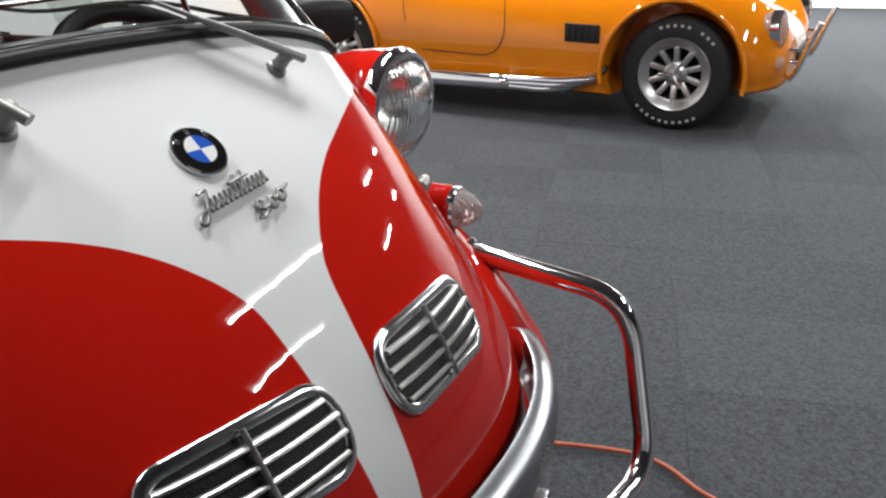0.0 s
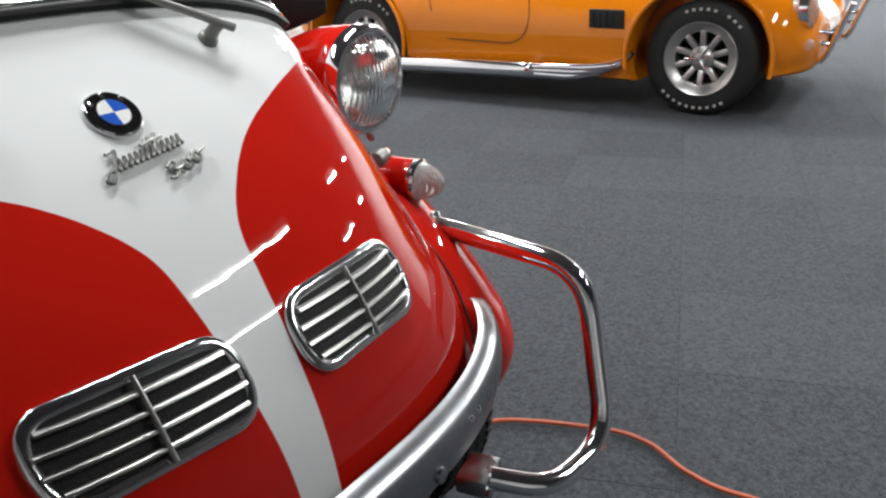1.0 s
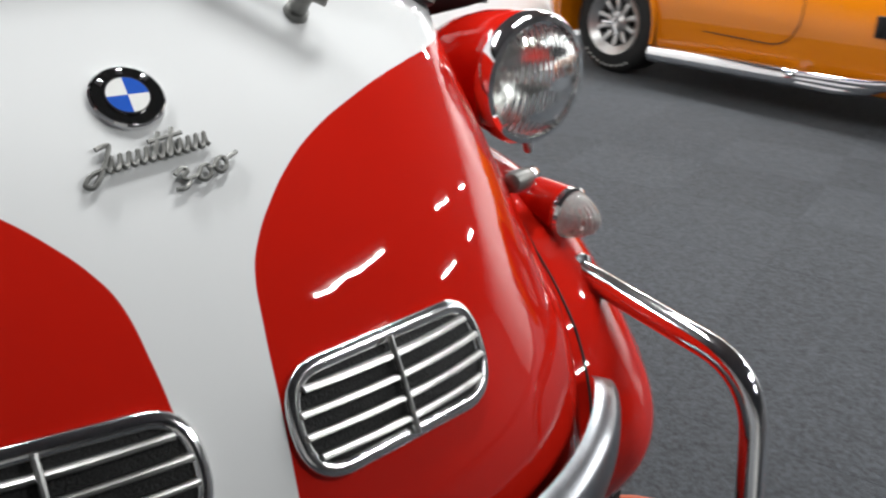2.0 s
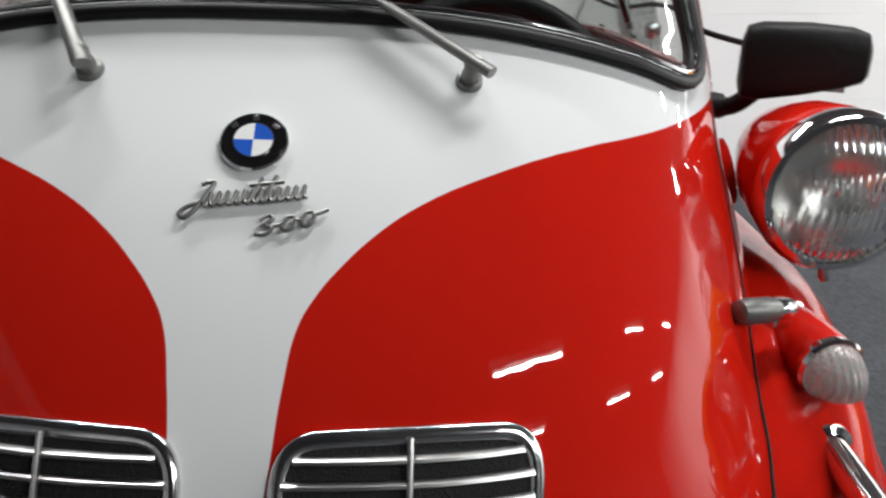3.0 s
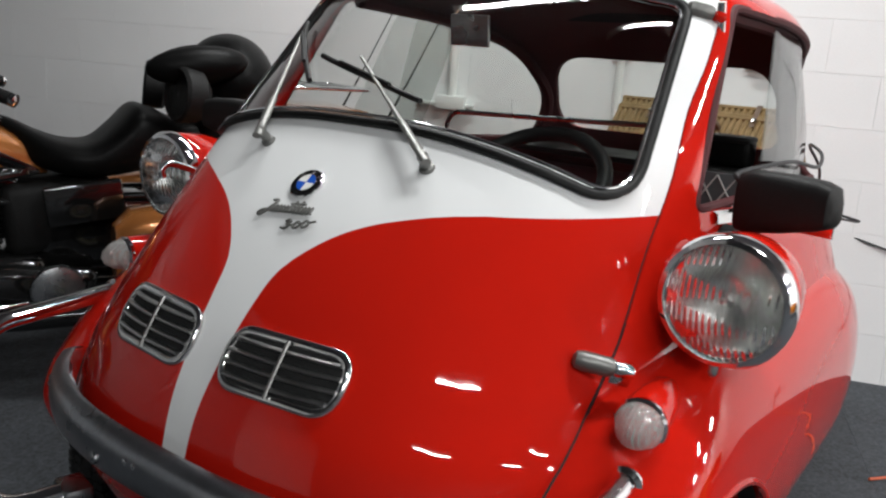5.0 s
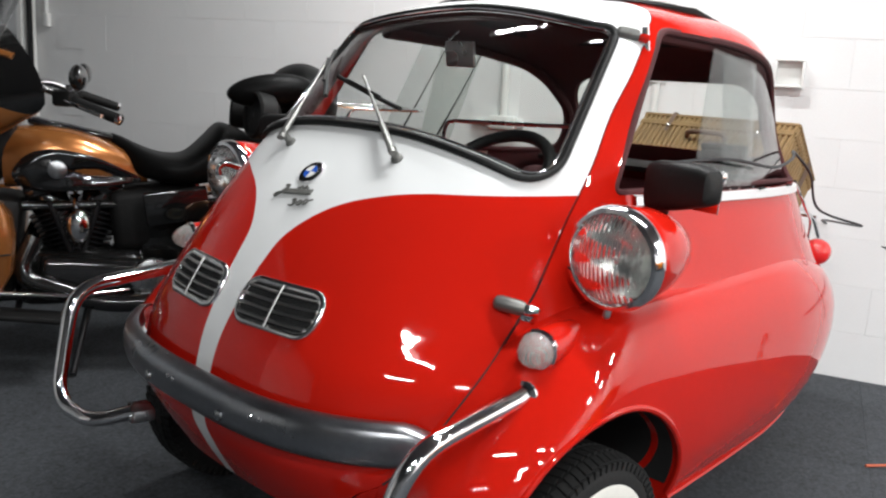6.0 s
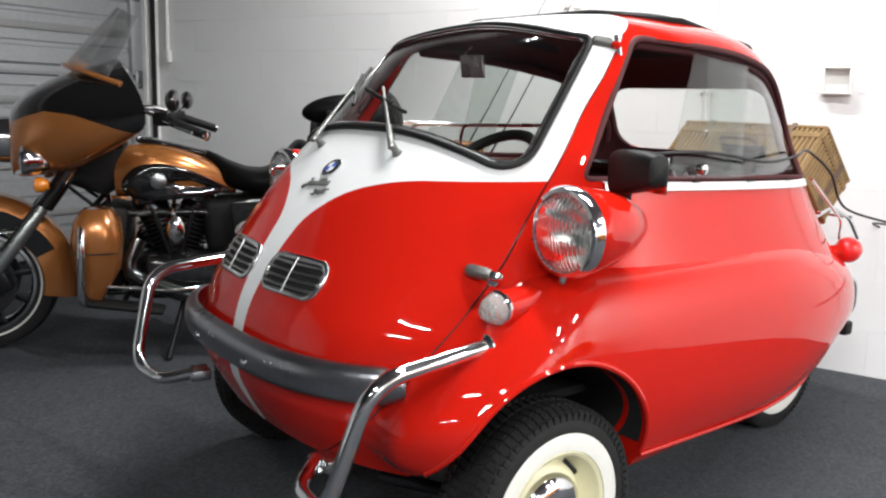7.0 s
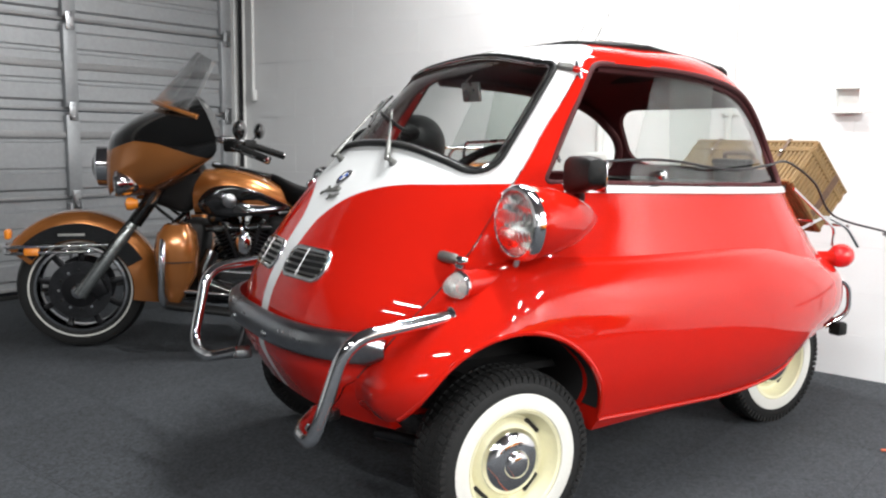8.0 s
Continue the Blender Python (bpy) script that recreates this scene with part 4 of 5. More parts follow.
# luggage rack and tail fittings
rack = part("luggage_rack", tube(fillet([(.33, 1.50, .735), (.33, 1.68, .79), (.33, 1.82, .74), (.33, 1.90, .66)], .04), .007, 10), CHROME, car, "chrome luggage rack on the tail")
for x in (-.33, -.11, .11):
    part("bar", tube(fillet([(x, 1.50, .735), (x, 1.68, .79), (x, 1.82, .74), (x, 1.90, .66)], .04), .007, 10), CHROME, rack)
for y, z in ((1.60, .775), (1.82, .745)):
    part("bar", tube([(-.34, y, z), (.34, y, z)], .006, 10), CHROME, rack)
for sx in (1, -1):
    part("stay", tube(fillet([(sx * .42, 1.36, .905), (sx * .375, 1.675, .745), (sx * .375, 1.668, .68)], .03), .005, 8), CHROME, rack)
    part("rear_guard", tube(fillet([(sx * .40, 1.62, .58), (sx * .43, 1.71, .54), (sx * .43, 1.72, .43), (sx * .40, 1.62, .38)], .04), .010, 12), CHROME, car, "short chrome guard at the tail")
    part("tail_bracket", box(.05, .05, .05, pose(sx * .43, 1.66, .375), .010), BLACK, car)
# box sized to block lamp light and deepen the shadow below the car
part("underside", box(.92, .74, .12, pose(0, .66, .255), .03), IRON, car, "dark box under the body that keeps light out")
for sx in (1, -1):
    well = [[(sx * (x - .014), .008 + (y - .008) * .99, .295 + (z - .295) * .99), (sx * .52, .008 + (y - .008) * .985, .295 + (z - .295) * .985), (sx * .40, .008 + (y - .008) * .985, .295 + (z - .295) * .985), (sx * .39, .008, .30)] for x, y, z in arch if z > .32]
    part("wheel_well", sheet(well), DARK, car, "black wheel arch liner")
    part("steering_arm", tube([(sx * .30, -.20, .25), (sx * .50, -.08, .25)], .016, 10), IRON, car)
part("front_axle", tube([(-.56, .022, .245), (.56, .022, .245)], .03, 12), IRON, car)
part("rear_axle", tube([(-.22, 1.49, .245), (.22, 1.49, .245)], .035, 12), IRON, car)

# wicker hamper on the rack
U, N_ = Vector((0, .707, -.707)), Vector((0, .707, .707))
hm = Matrix((Vector((1, 0, 0)), U, N_)).transposed().to_4x4()
hm.translation = (.015, 1.660, .898)
hamper = thing("wicker_hamper", hm, "closed brown wicker hamper strapped upright on the car's rack", "basket")
for z0, z1, name in ((-.105, .060, "basket"), (.062, .105, "lid")):
    body_part = part(name, box(.578, .265, z1 - z0 - .004, pose(0, 0, (z0 + z1) / 2), .012), WICKER, hamper, "tightly woven brown wicker")
    reeds = bmesh.new()
    for k in range(30):
        x = -.285 + .57 * k / 29
        for y in (-.1335, .1335):
            tube([(x, y, z0 + .004), (x, y, z1 - .004)], .0072, 6, reeds)
    for k in range(14):
        y = -.125 + .25 * k / 13
        for x in (-.290, .290):
            tube([(x, y, z0 + .004), (x, y, z1 - .004)], .0072, 6, reeds)
    face = z1 if name == "lid" else z0
    for k in range(30):
        x = -.285 + .57 * k / 29
        tube([(x, -.13, face), (x, .13, face)], .0072, 6, reeds)
    part("reed", reeds, WICKER, body_part)
    for y in (-.135, .135):
        for zz in (z0 + .004, z1 - .004):
            part("rim", tube([(-.29, y, zz), (.29, y, zz)], .008, 8), WICKER, body_part)
    for x in (-.291, .291):
        for zz in (z0 + .004, z1 - .004):
            part("rim", tube([(x, -.135, zz), (x, .135, zz)], .008, 8), WICKER, body_part)
for x in (-.17, .17):
    strap = [(x, -.143, .02), (x, -.143, .113), (x, .143, .113), (x, .143, -.02)]
    part("strap", sheet([[(a - .008, b, c), (a + .008, b, c)] for a, b, c in strap]), WICKER_D, hamper, "dark leather strap")
    part("buckle", box(.016, .006, .014, pose(x, -.146, .045), .002), CHROME, hamper)
for sx in (1, -1):
    part("strap", sheet([[(sx * .299, y - .016, z), (sx * .299, y + .016, z)] for y, z in ((.045, -.10), (.045, .10))]), WICKER_D, hamper, "dark leather strap")
part("handle", tube(curve3([(-.075, -.143, .0), (-.055, -.165, .004), (.055, -.165, .004), (.075, -.143, .0)], 6), .009, 8), WICKER_D, hamper, "dark leather carrying handle")
bag = thing("camera_bag", pose(.225, 1.27, .9145), "small black bag on the rear shelf", "bag")
part("pouch", box(.13, .08, .085, pose(0, 0, .043), .02, seg=3), LEATHER, bag)
part("flap", box(.125, .085, .02, pose(0, -.002, .078), .008), BLACK, bag)


# ---- the orange roadster: nose towards -y, front axle at its origin
# along, half width, crown, wing top, floor height
ROAD = [(-.82, .50, .44, .45, .30), (-.78, .63, .51, .55, .26), (-.66, .745, .59, .665, .24), (-.44, .815, .66, .75, .22), (-.15, .855, .71, .805, .18), (.05, .867, .74, .815, .17),
        (.35, .835, .76, .765, .17), (.80, .80, .79, .755, .17), (1.4, .80, .80, .77, .17), (1.85, .835, .80, .81, .17), (2.25, .885, .78, .83, .18), (2.55, .87, .74, .79, .20),
        (2.80, .78, .68, .70, .24), (2.98, .60, .60, .60, .30), (3.08, .36, .52, .51, .36)]


def roadster_section(row, k=24):
    y, w, zc, zf, zb = row
    keys = [(0, zc), (w * .34, zc), (w * .62, zf), (w * .84, zf - .045), (w * .975, zb + (zf - zb) * .62), (w, zb + (zf - zb) * .38), (w * .96, zb + .06), (w * .84, zb), (0, zb)]
    half = [Vector((p.x, y, p.y)) for p in curve3([(a, b, 0) for a, b in keys], 4)]
    return half + [Vector((-p.x, p.y, p.z)) for p in half[-2:0:-1]]


roadster = thing("roadster", pose(4.885, .632, 0, 0, 0, 3.6), "orange open roadster with side pipes and wide tyres", "car")
rows = [roadster_section(blend(ROAD, k / 5)) for k in range(5 * (len(ROAD) - 1) + 1)]
rows = [[Vector((p.x, p.y * (.70 if p.y < 0 else 1), p.z)) for p in r] for r in rows]
cutters = [spin([(.50, .398), (1.1, .398)], pose(0, y, .33) @ Matrix.Diagonal((sx, 1, 1, 1)), 48) for y in (0, 2.29) for sx in (1, -1)]
cutters.append(prism(rounded([(-.56, 1.02), (.56, 1.02), (.52, 1.80), (-.52, 1.80)], .16, 6), lambda u, v, w: Vector((u, v, .36 + w)), .8))
STRIPED = two_tone("orange_with_stripe", [(0, .21), (1, .21)], (0.80, 0.80, 0.77), (0.62, 0.18, 0.004))
shell_ob = part("body", carve(sheet(rows, True, True), cutters), STRIPED, roadster, "glossy orange body with a white stripe", angle=38)
for sx in (1, -1):
    for y, w0 in ((0, .865), (2.29, .885)):
        ring_pts = [(sx * (w0 - .012 - .02 * abs(math.sin(a)) ** 3), y - .400 * math.cos(a), .33 + .400 * math.sin(a)) for a in [math.pi * (-.06 + 1.12 * k / 30) for k in range(31)]]
        part("arch_lip", tube(ring_pts, .012, 8), ORANGE, shell_ob)
        m = Matrix.Translation((sx * .62, y, .318)) @ Matrix.Diagonal((sx, 1, 1, 1))
        tyre = part("wheel", ring_spin([(-.12, .20), (-.13, .26), (-.12, .30), (-.10, .315), (.10, .315), (.12, .30), (.135, .26), (.128, .20)], m, 56), RUBBER, roadster, "wide black tyre with pale sidewall bars")
        for a0, n in ((-20, 9), (150, 10)):
            for k in range(n):
                if k == 5 and n == 9:
                    continue
                a = radians(a0 + k * 8.4)
                part("sidewall_bar", box(.003, .017, .020, m @ Matrix.Rotation(a, 4, "X") @ pose(.1325, 0, .268)), LETTER, tyre, smooth=False)
        part("rim", ring_spin([(.10, .20), (.132, .205), (.140, .199), (.136, .190), (.112, .166), (.100, .148), (.02, .144), (.02, .20)], m, 48), ALLOY, tyre, "wide grey alloy rim")
        part("barrel", spin([(.03, .18), (.03, .02)], m, 32), DARK, tyre)
        for k in range(10):
            a = 2 * math.pi * k / 10
            part("spoke", box(.035, .034, .105, m @ Matrix.Rotation(a, 4, "X") @ pose(.080, 0, .102, 0, 12, 0), .007), ALLOY, tyre)
        part("hub", spin([(.05, .075), (.095, .066), (.105, .045), (.125, .035), (.130, .002)], m, 28), ALLOY, tyre)
        for k in range(3):
            part("spinner_ear", box(.014, .020, .085, m @ Matrix.Rotation(2 * math.pi * k / 3 + .5, 4, "X") @ pose(.128, 0, .045, 0, 8, 0), .005), CHROME, tyre)
    # side pipe with its headers
    part("side_pipe", tube(fillet([(sx * .80, .95, .215), (sx * .85, 1.0, .215), (sx * .85, 1.90, .20)], .03), .052, 16), CHROME, roadster, "chrome side exhaust pipe")
    for k in range(3):
        part("header", tube(fillet([(sx * .74, .40 + .05 * k, .33), (sx * (.84 - .012 * k), .43 + .05 * k, .245 - .022 * k + .03), (sx * .852, .62 + .05 * k, .222 + .028 - .028 * k), (sx * .85, 1.02, .215 + .02 - .02 * k)], .06), .024, 12), CHROME, roadster)
    vent = part("side_vent", box(.016, .215, .105, pose(sx * .820, .526, .5275, 0, sx * 4, sx * 4.5), .004), DARK, roadster, "black louvred side vent")
    for k in range(5):
        part("louvre", box(.012, .012, .10, pose(sx * (.8325 - .0031 * k), .446 + .04 * k, .5275, 0, sx * 4, sx * 30), .003), IRON, vent)
    gap = [(sx * (.8065 - .004 * max(0, z - .5)), y, z) for y, z in [(1.02, .79), (1.02, .50), (1.06, .40), (1.14, .36), (1.62, .37), (1.70, .42), (1.74, .80)]]
    part("door_gap", tube(fillet(gap, .06), .003, 6), DARK, shell_ob)
    m = aim((sx * .60, -.515, .585), (sx * .12, -1, .10))
    lamp_r = part("headlamp", spin([(-.08, .085), (0, .090), (.02, .075), (.035, .03), (.037, .002)], m, 28), LENS_RIB, roadster, "round headlamp in a chrome ring")
    part("ring", ring_spin([(-.03, .088), (-.03, .10), (.012, .098), (.018, .086)], m, 28), CHROME, lamp_r)
    m = aim((sx * .65, -.535, .405), (sx * .3, -1, 0))
    part("indicator", spin([(-.02, .034), (.01, .034), (.022, .02), (.025, .002)], m, 20), LENS_RIB, roadster)
    part("nudge_bar", tube(curve3([(sx * .485, -.580, .295), (sx * .485, -.615, .35), (sx * .485, -.645, .44), (sx * .485, -.675, .53), (sx * .485, -.705, .61)], 5), .032, 14, flat=.5), CHROME, roadster, "upright chrome nudge bar")
    for z in (.395, .455):
        part("stay", tube([(sx * .485, -.46, z), (sx * .485, -.64, z)], .011, 10), CHROME, roadster)
    part("rear_bar", tube(fillet([(sx * .42, 2.88, .40), (sx * .42, 3.14, .38), (sx * .42, 3.14, .62)], .05), .021, 14), CHROME, roadster)
    part("tail_lamp", spin([(0, .04), (.02, .04), (.035, .02), (.037, .002)], aim((sx * .50, 2.96, .56), (sx * .4, 1, 0)), 20), RED_LENS, roadster)
    part("seat", box(.46, .50, .16, pose(sx * .27, 1.35, .42), .05, seg=3), LEATHER, roadster, "black leather bucket seat")
    part("backrest", box(.46, .14, .50, pose(sx * .27, 1.66, .64, -14, 0, 0), .06, seg=3), LEATHER, roadster)
ws = [(-.54, .98, .79), (-.52, 1.06, 1.10), (-.3, 1.03, 1.15), (.3, 1.03, 1.15), (.52, 1.06, 1.10), (.54, .98, .79)]
part("windscreen_rim", tube(fillet(ws, .1), .012, 10), CHROME, roadster, "chrome windscreen surround")
pane = part("windscreen", sheet([[(x, .98 + .08 * k, .80 + .33 * k) for x in (-.52, -.2, .2, .52)] for k in (0, .5, 1)]), GLASS, roadster)
sol = pane.modifiers.new("thickness", "SOLIDIFY")
sol.thickness = .005
pane.visible_shadow = False
part("cockpit_floor", box(1.1, .8, .02, pose(0, 1.4, .345)), DARK, roadster)
part("air_intake", box(.44, .04, .09, pose(0, -.572, .38, 0, 0, 0), .018), DARK, roadster, "dark oval air intake")
st = aim((-.27, 1.14, .74), (0, .9, -.42))
part("steering_wheel", tube([st @ Vector((0, .18 * math.cos(2 * math.pi * k / 32), .18 * math.sin(2 * math.pi * k / 32))) for k in range(32)], .013, 10, loop=True), BLACK, roadster)
part("bonnet_scoop", box(.34, .42, .06, pose(0, .22, .775, 4, 0, 0), .028, seg=3), STRIPED, roadster)


# ---- the touring motorcycle: nose towards -y, front axle over its origin, left side at +x
bike = thing("motorcycle", Matrix.Translation((-2.151, -.625, 0)) @ Matrix.Rotation(radians(-24.6), 4, "Z"), "copper and black touring motorcycle parked beside the car", "motorcycle")


def moto_wheel(y, r, w, name):
    m = pose(0, y, r)
    t = part(name, ring_spin([(-w * .40, r - .09), (-w * .5, r - .055), (-w * .42, r - .018), (0, r), (w * .42, r - .018), (w * .5, r - .055), (w * .40, r - .09)], m, 56), RUBBER, bike, "black tyre with a thin white line")
    for sx in (1, -1):
        n = m @ Matrix.Diagonal((sx, 1, 1, 1))
        part("white_line", ring_spin([(w * .490, r - .071), (w * .500, r - .067), (w * .498, r - .063), (w * .48, r - .066)], n, 48), WHITEWALL, t)
        part("brake_disc", ring_spin([(w * .5 + .012, .085), (w * .5 + .012, .145), (w * .5 + .018, .145), (w * .5 + .018, .085)], n, 40), DISC, t, "drilled dark steel brake disc")
        for k in range(12):
            part("rivet", spin([(w * .5 + .017, .008), (w * .5 + .021, .007), (w * .5 + .022, .001)], n @ Matrix.Rotation(2 * math.pi * k / 12, 4, "X") @ pose(0, 0, .098), 8), CHROME if k % 2 else DARK, t)
        part("rotor_carrier", spin([(w * .5 + .008, .09), (w * .5 + .02, .085), (w * .5 + .024, .04)], n, 24), IRON, t)
        part("axle_cap", spin([(w * .5 + .02, .04), (w * .5 + .05, .036), (w * .5 + .058, .02), (w * .5 + .06, .002)], n, 20), CHROME, t)
    part("rim", ring_spin([(-w * .40, r - .085), (-w * .42, r - .10), (-w * .2, r - .112), (w * .2, r - .112), (w * .42, r - .10), (w * .40, r - .085)], m, 48), CHROME, t, "polished rim")
    for k in range(9):
        part("spoke", box(.03, .028, r - .14, m @ Matrix.Rotation(2 * math.pi * k / 9, 4, "X") @ pose(0, 0, (r - .10) / 2 + .02), .006), IRON, t)
    part("hub", spin([(-w * .5, .06), (w * .5, .06)], m, 24), IRON, t)
    return t


moto_wheel(0, .305, .13, "front_wheel")
moto_wheel(1.62, .315, .17, "rear_wheel")


def mudguard(y0, z0, r, w, a0, a1, mat_, name, label, drop=.07):
    """A rounded guard over a wheel from angle a0 (ahead) to a1 (behind)."""
    rows = []
    for k in range(29):
        a = radians(a0 + (a1 - a0) * k / 28)
        c, s = -math.cos(a), math.sin(a)
        line = []
        for j in range(15):
            u = j / 14 * 2 - 1
            rr = r - drop * abs(u) ** 3.2
            line.append((w * math.copysign(abs(u) ** .72, u), y0 + rr * c, z0 + rr * s))
        inner = [(x * .95, y - .006 * c, z - .006 * s) for x, y, z in line[::-1]]
        rows.append(line + inner)
    return part(name, sheet(rows, True, True), mat_, bike, label)


fg = mudguard(0, .305, .385, .105, 33, 192, COPPER, "front_mudguard", "copper painted front mudguard", .13)
for sx in (1, -1):
    pan = [[(sx * (.1065 - .0 * k), -.385 * math.cos(radians(a)) * f, .305 + .385 * math.sin(radians(a)) * f) for f in (.66, .76, .87)] for k, a in enumerate(range(38, 158, 5))]
    part("panel", sheet(pan), GLOSS_BLACK, fg, "gloss black panel on the mudguard")
    for z, y1 in ((.535, .15), (.505, .06)):
        part("rail", tube(fillet([(0, -.345, z - .01), (sx * .09, -.325, z - .01), (sx * .118, -.25, z - .005), (sx * .120, y1, z)], .06), .009, 10), CHROME, fg)
    part("script_bar", box(.003, .12, .012, pose(sx * .111, -.02, .585), .001), LETTER, fg, "pale bar")
part("marker_lamp", box(.05, .07, .035, pose(.105, -.20, .505), .01), AMBER, fg, "amber side marker lamp")
# amber block that stands for an orange reflection on the guard's tip
part("tip_lamp", box(.06, .03, .05, pose(0, -.325, .575), .012), AMBER, fg)

for sx in (1, -1):
    part("fork_leg", tube([(sx * .115, .005, .29), (sx * .115, .22, .58), (sx * .115, .23, .59), (sx * .115, .46, .92)], [.034, .032, .026, .024], 16), FORK, bike, "chrome front fork leg")
    part("fork_cover", tube([(sx * .115, .27, .64), (sx * .115, .45, .90)], .036, 14), GLOSS_BLACK, bike)

# handlebar fairing
def fairing_ring(t):
    """An outline in the width and height of the fairing, t running from the nose (0) to the rear edge (1); its first half is above the colour break."""
    w = .13 + .31 * t ** .75
    lo, hi = .76 + .17 * t ** 4, 1.005 + .250 * t ** .62
    split = float(np.interp(t, (0, .1, .22, .4, .6, 1), (.995, .995, 1.02, 1.055, 1.060, 1.03)))
    mid, half = (lo + hi) / 2, (hi - lo) / 2
    k = max(-.95, min(.95, (split - mid) / half))
    b = math.asin(math.copysign(abs(k) ** (1 / .85), k))
    out = []
    for a in [b + (math.pi - 2 * b) * i / 24 for i in range(24)] + [math.pi - b + (math.pi + 2 * b) * i / 24 for i in range(24)]:
        c, s = math.cos(a), math.sin(a)
        wing = 1 - .30 * max(0, -s) * t
        x = w * math.copysign(abs(c) ** .8, c) * wing
        z = mid + half * math.copysign(abs(s) ** .85, s) - .07 * t * (abs(x) / .44) ** 2
        out.append(Vector((x, .155 + .42 * t ** 1.25 + .10 * (abs(x) / .44) ** 2 * t, z)))
    return out


rows = [fairing_ring(k / 28) for k in range(29)]
skin = sheet(rows, True, True)
upper = [i % 48 < 24 for i in range(28 * 48)]
for f, u in zip(skin.faces, upper + [False, True]):
    f.material_index = 1 if u else 0
fair = part("fairing", skin, (COPPER, GLOSS_BLACK), bike, "copper and gloss black handlebar fairing")
rows = [[(x * (1 - .35 * k), .36 + .22 * k + .24 * (x / .33) ** 2 * (1 - .55 * k), 1.215 + .25 * k - .06 * (x / .33) ** 2) for x in [-.28 + .56 * j / 12 for j in range(13)]] for k in (0, .25, .5, .75, 1)]
shield = part("windshield", sheet(rows), glass("smoked_screen", (.95, .95, .95), clear=.94), bike, "clear smoked windshield")
sol = shield.modifiers.new("thickness", "SOLIDIFY")
sol.thickness = .005
shield.visible_shadow = False
part("screen_trim", tube(curve3([(-.32, .59, 1.16), (-.2, .45, 1.20), (0, .37, 1.22), (.2, .45, 1.20), (.32, .59, 1.16)], 8), .018, 10, flat=.7), COPPER, fair)
m = aim((0, .125, .905), (0, -1, 0))
part("nacelle", spin([(-.16, .10), (-.06, .122), (-.035, .120), (-.03, .10)], m, 28), COPPER, bike, "copper headlamp surround")
lamp_b = part("headlamp", spin([(-.02, .088), (.02, .09), (.035, .07), (.05, .03), (.052, .002)], m, 28), LENS_RIB, bike, "large round headlamp")
part("ring", ring_spin([(-.03, .086), (-.03, .098), (.022, .096), (.03, .086)], m, 28), CHROME, lamp_b)
part("lamp_bar", tube(curve3([(-.22, .24, .80), (-.12, .19, .785), (0, .17, .78), (.12, .19, .785), (.22, .24, .80)], 5), .018, 12), CHROME, bike)
for sx in (1, -1):
    m = aim((sx * .215, .215, .845), (sx * .12, -1, 0))
    pl = part("passing_lamp", spin([(-.10, .012), (-.09, .035), (-.05, .056), (0, .063), (.012, .055), (.02, .02), (.021, .002)], m, 24), CHROME, bike, "chrome passing lamp")
    part("lens", spin([(.008, .052), (.018, .035), (.022, .002)], m, 24), LENS_RIB, pl)
    part("turn_signal", spin([(-.03, .018), (0, .032), (.02, .03), (.03, .01)], aim((sx * .20, .27, .745), (0, -1, 0)), 18), AMBER, bike)
    # bars, grips, mirrors
    bar = part("handlebar", tube(fillet([(sx * .03, .50, .99), (sx * .12, .52, 1.03), (sx * .26, .70, 1.05), (sx * .36, .86, .985)], .05), .0135, 12), CHROME, bike)
    part("grip", tube([(sx * .33, .81, 1.005), (sx * .415, .95, .955)], .019, 14), BLACK, bar, "ribbed black grip")
    part("grip_end", spin([(0, .020), (.012, .020), (.016, .012), (.017, .002)], aim((sx * .415, .95, .955), (sx * .5, .8, -.3)), 14), CHROME, bar)
    part("switch_box", box(.06, .07, .055, pose(sx * .315, .785, 1.012, 0, 0, sx * -30), .012), BLACK, bar)
    part("lever", tube(curve3([(sx * .30, .76, 1.02), (sx * .36, .80, 1.00), (sx * .46, .90, .965)], 5), .007, 8), CHROME, bar)
    mm = part("mirror", ball(.062, pose(sx * .40, .83, 1.085), (1.15, .5, .72)), GLOSS_BLACK, bike, "oval black mirror")
    part("stem", tube([(sx * .33, .79, 1.02), (sx * .385, .825, 1.065)], .007, 8), CHROME, mm)

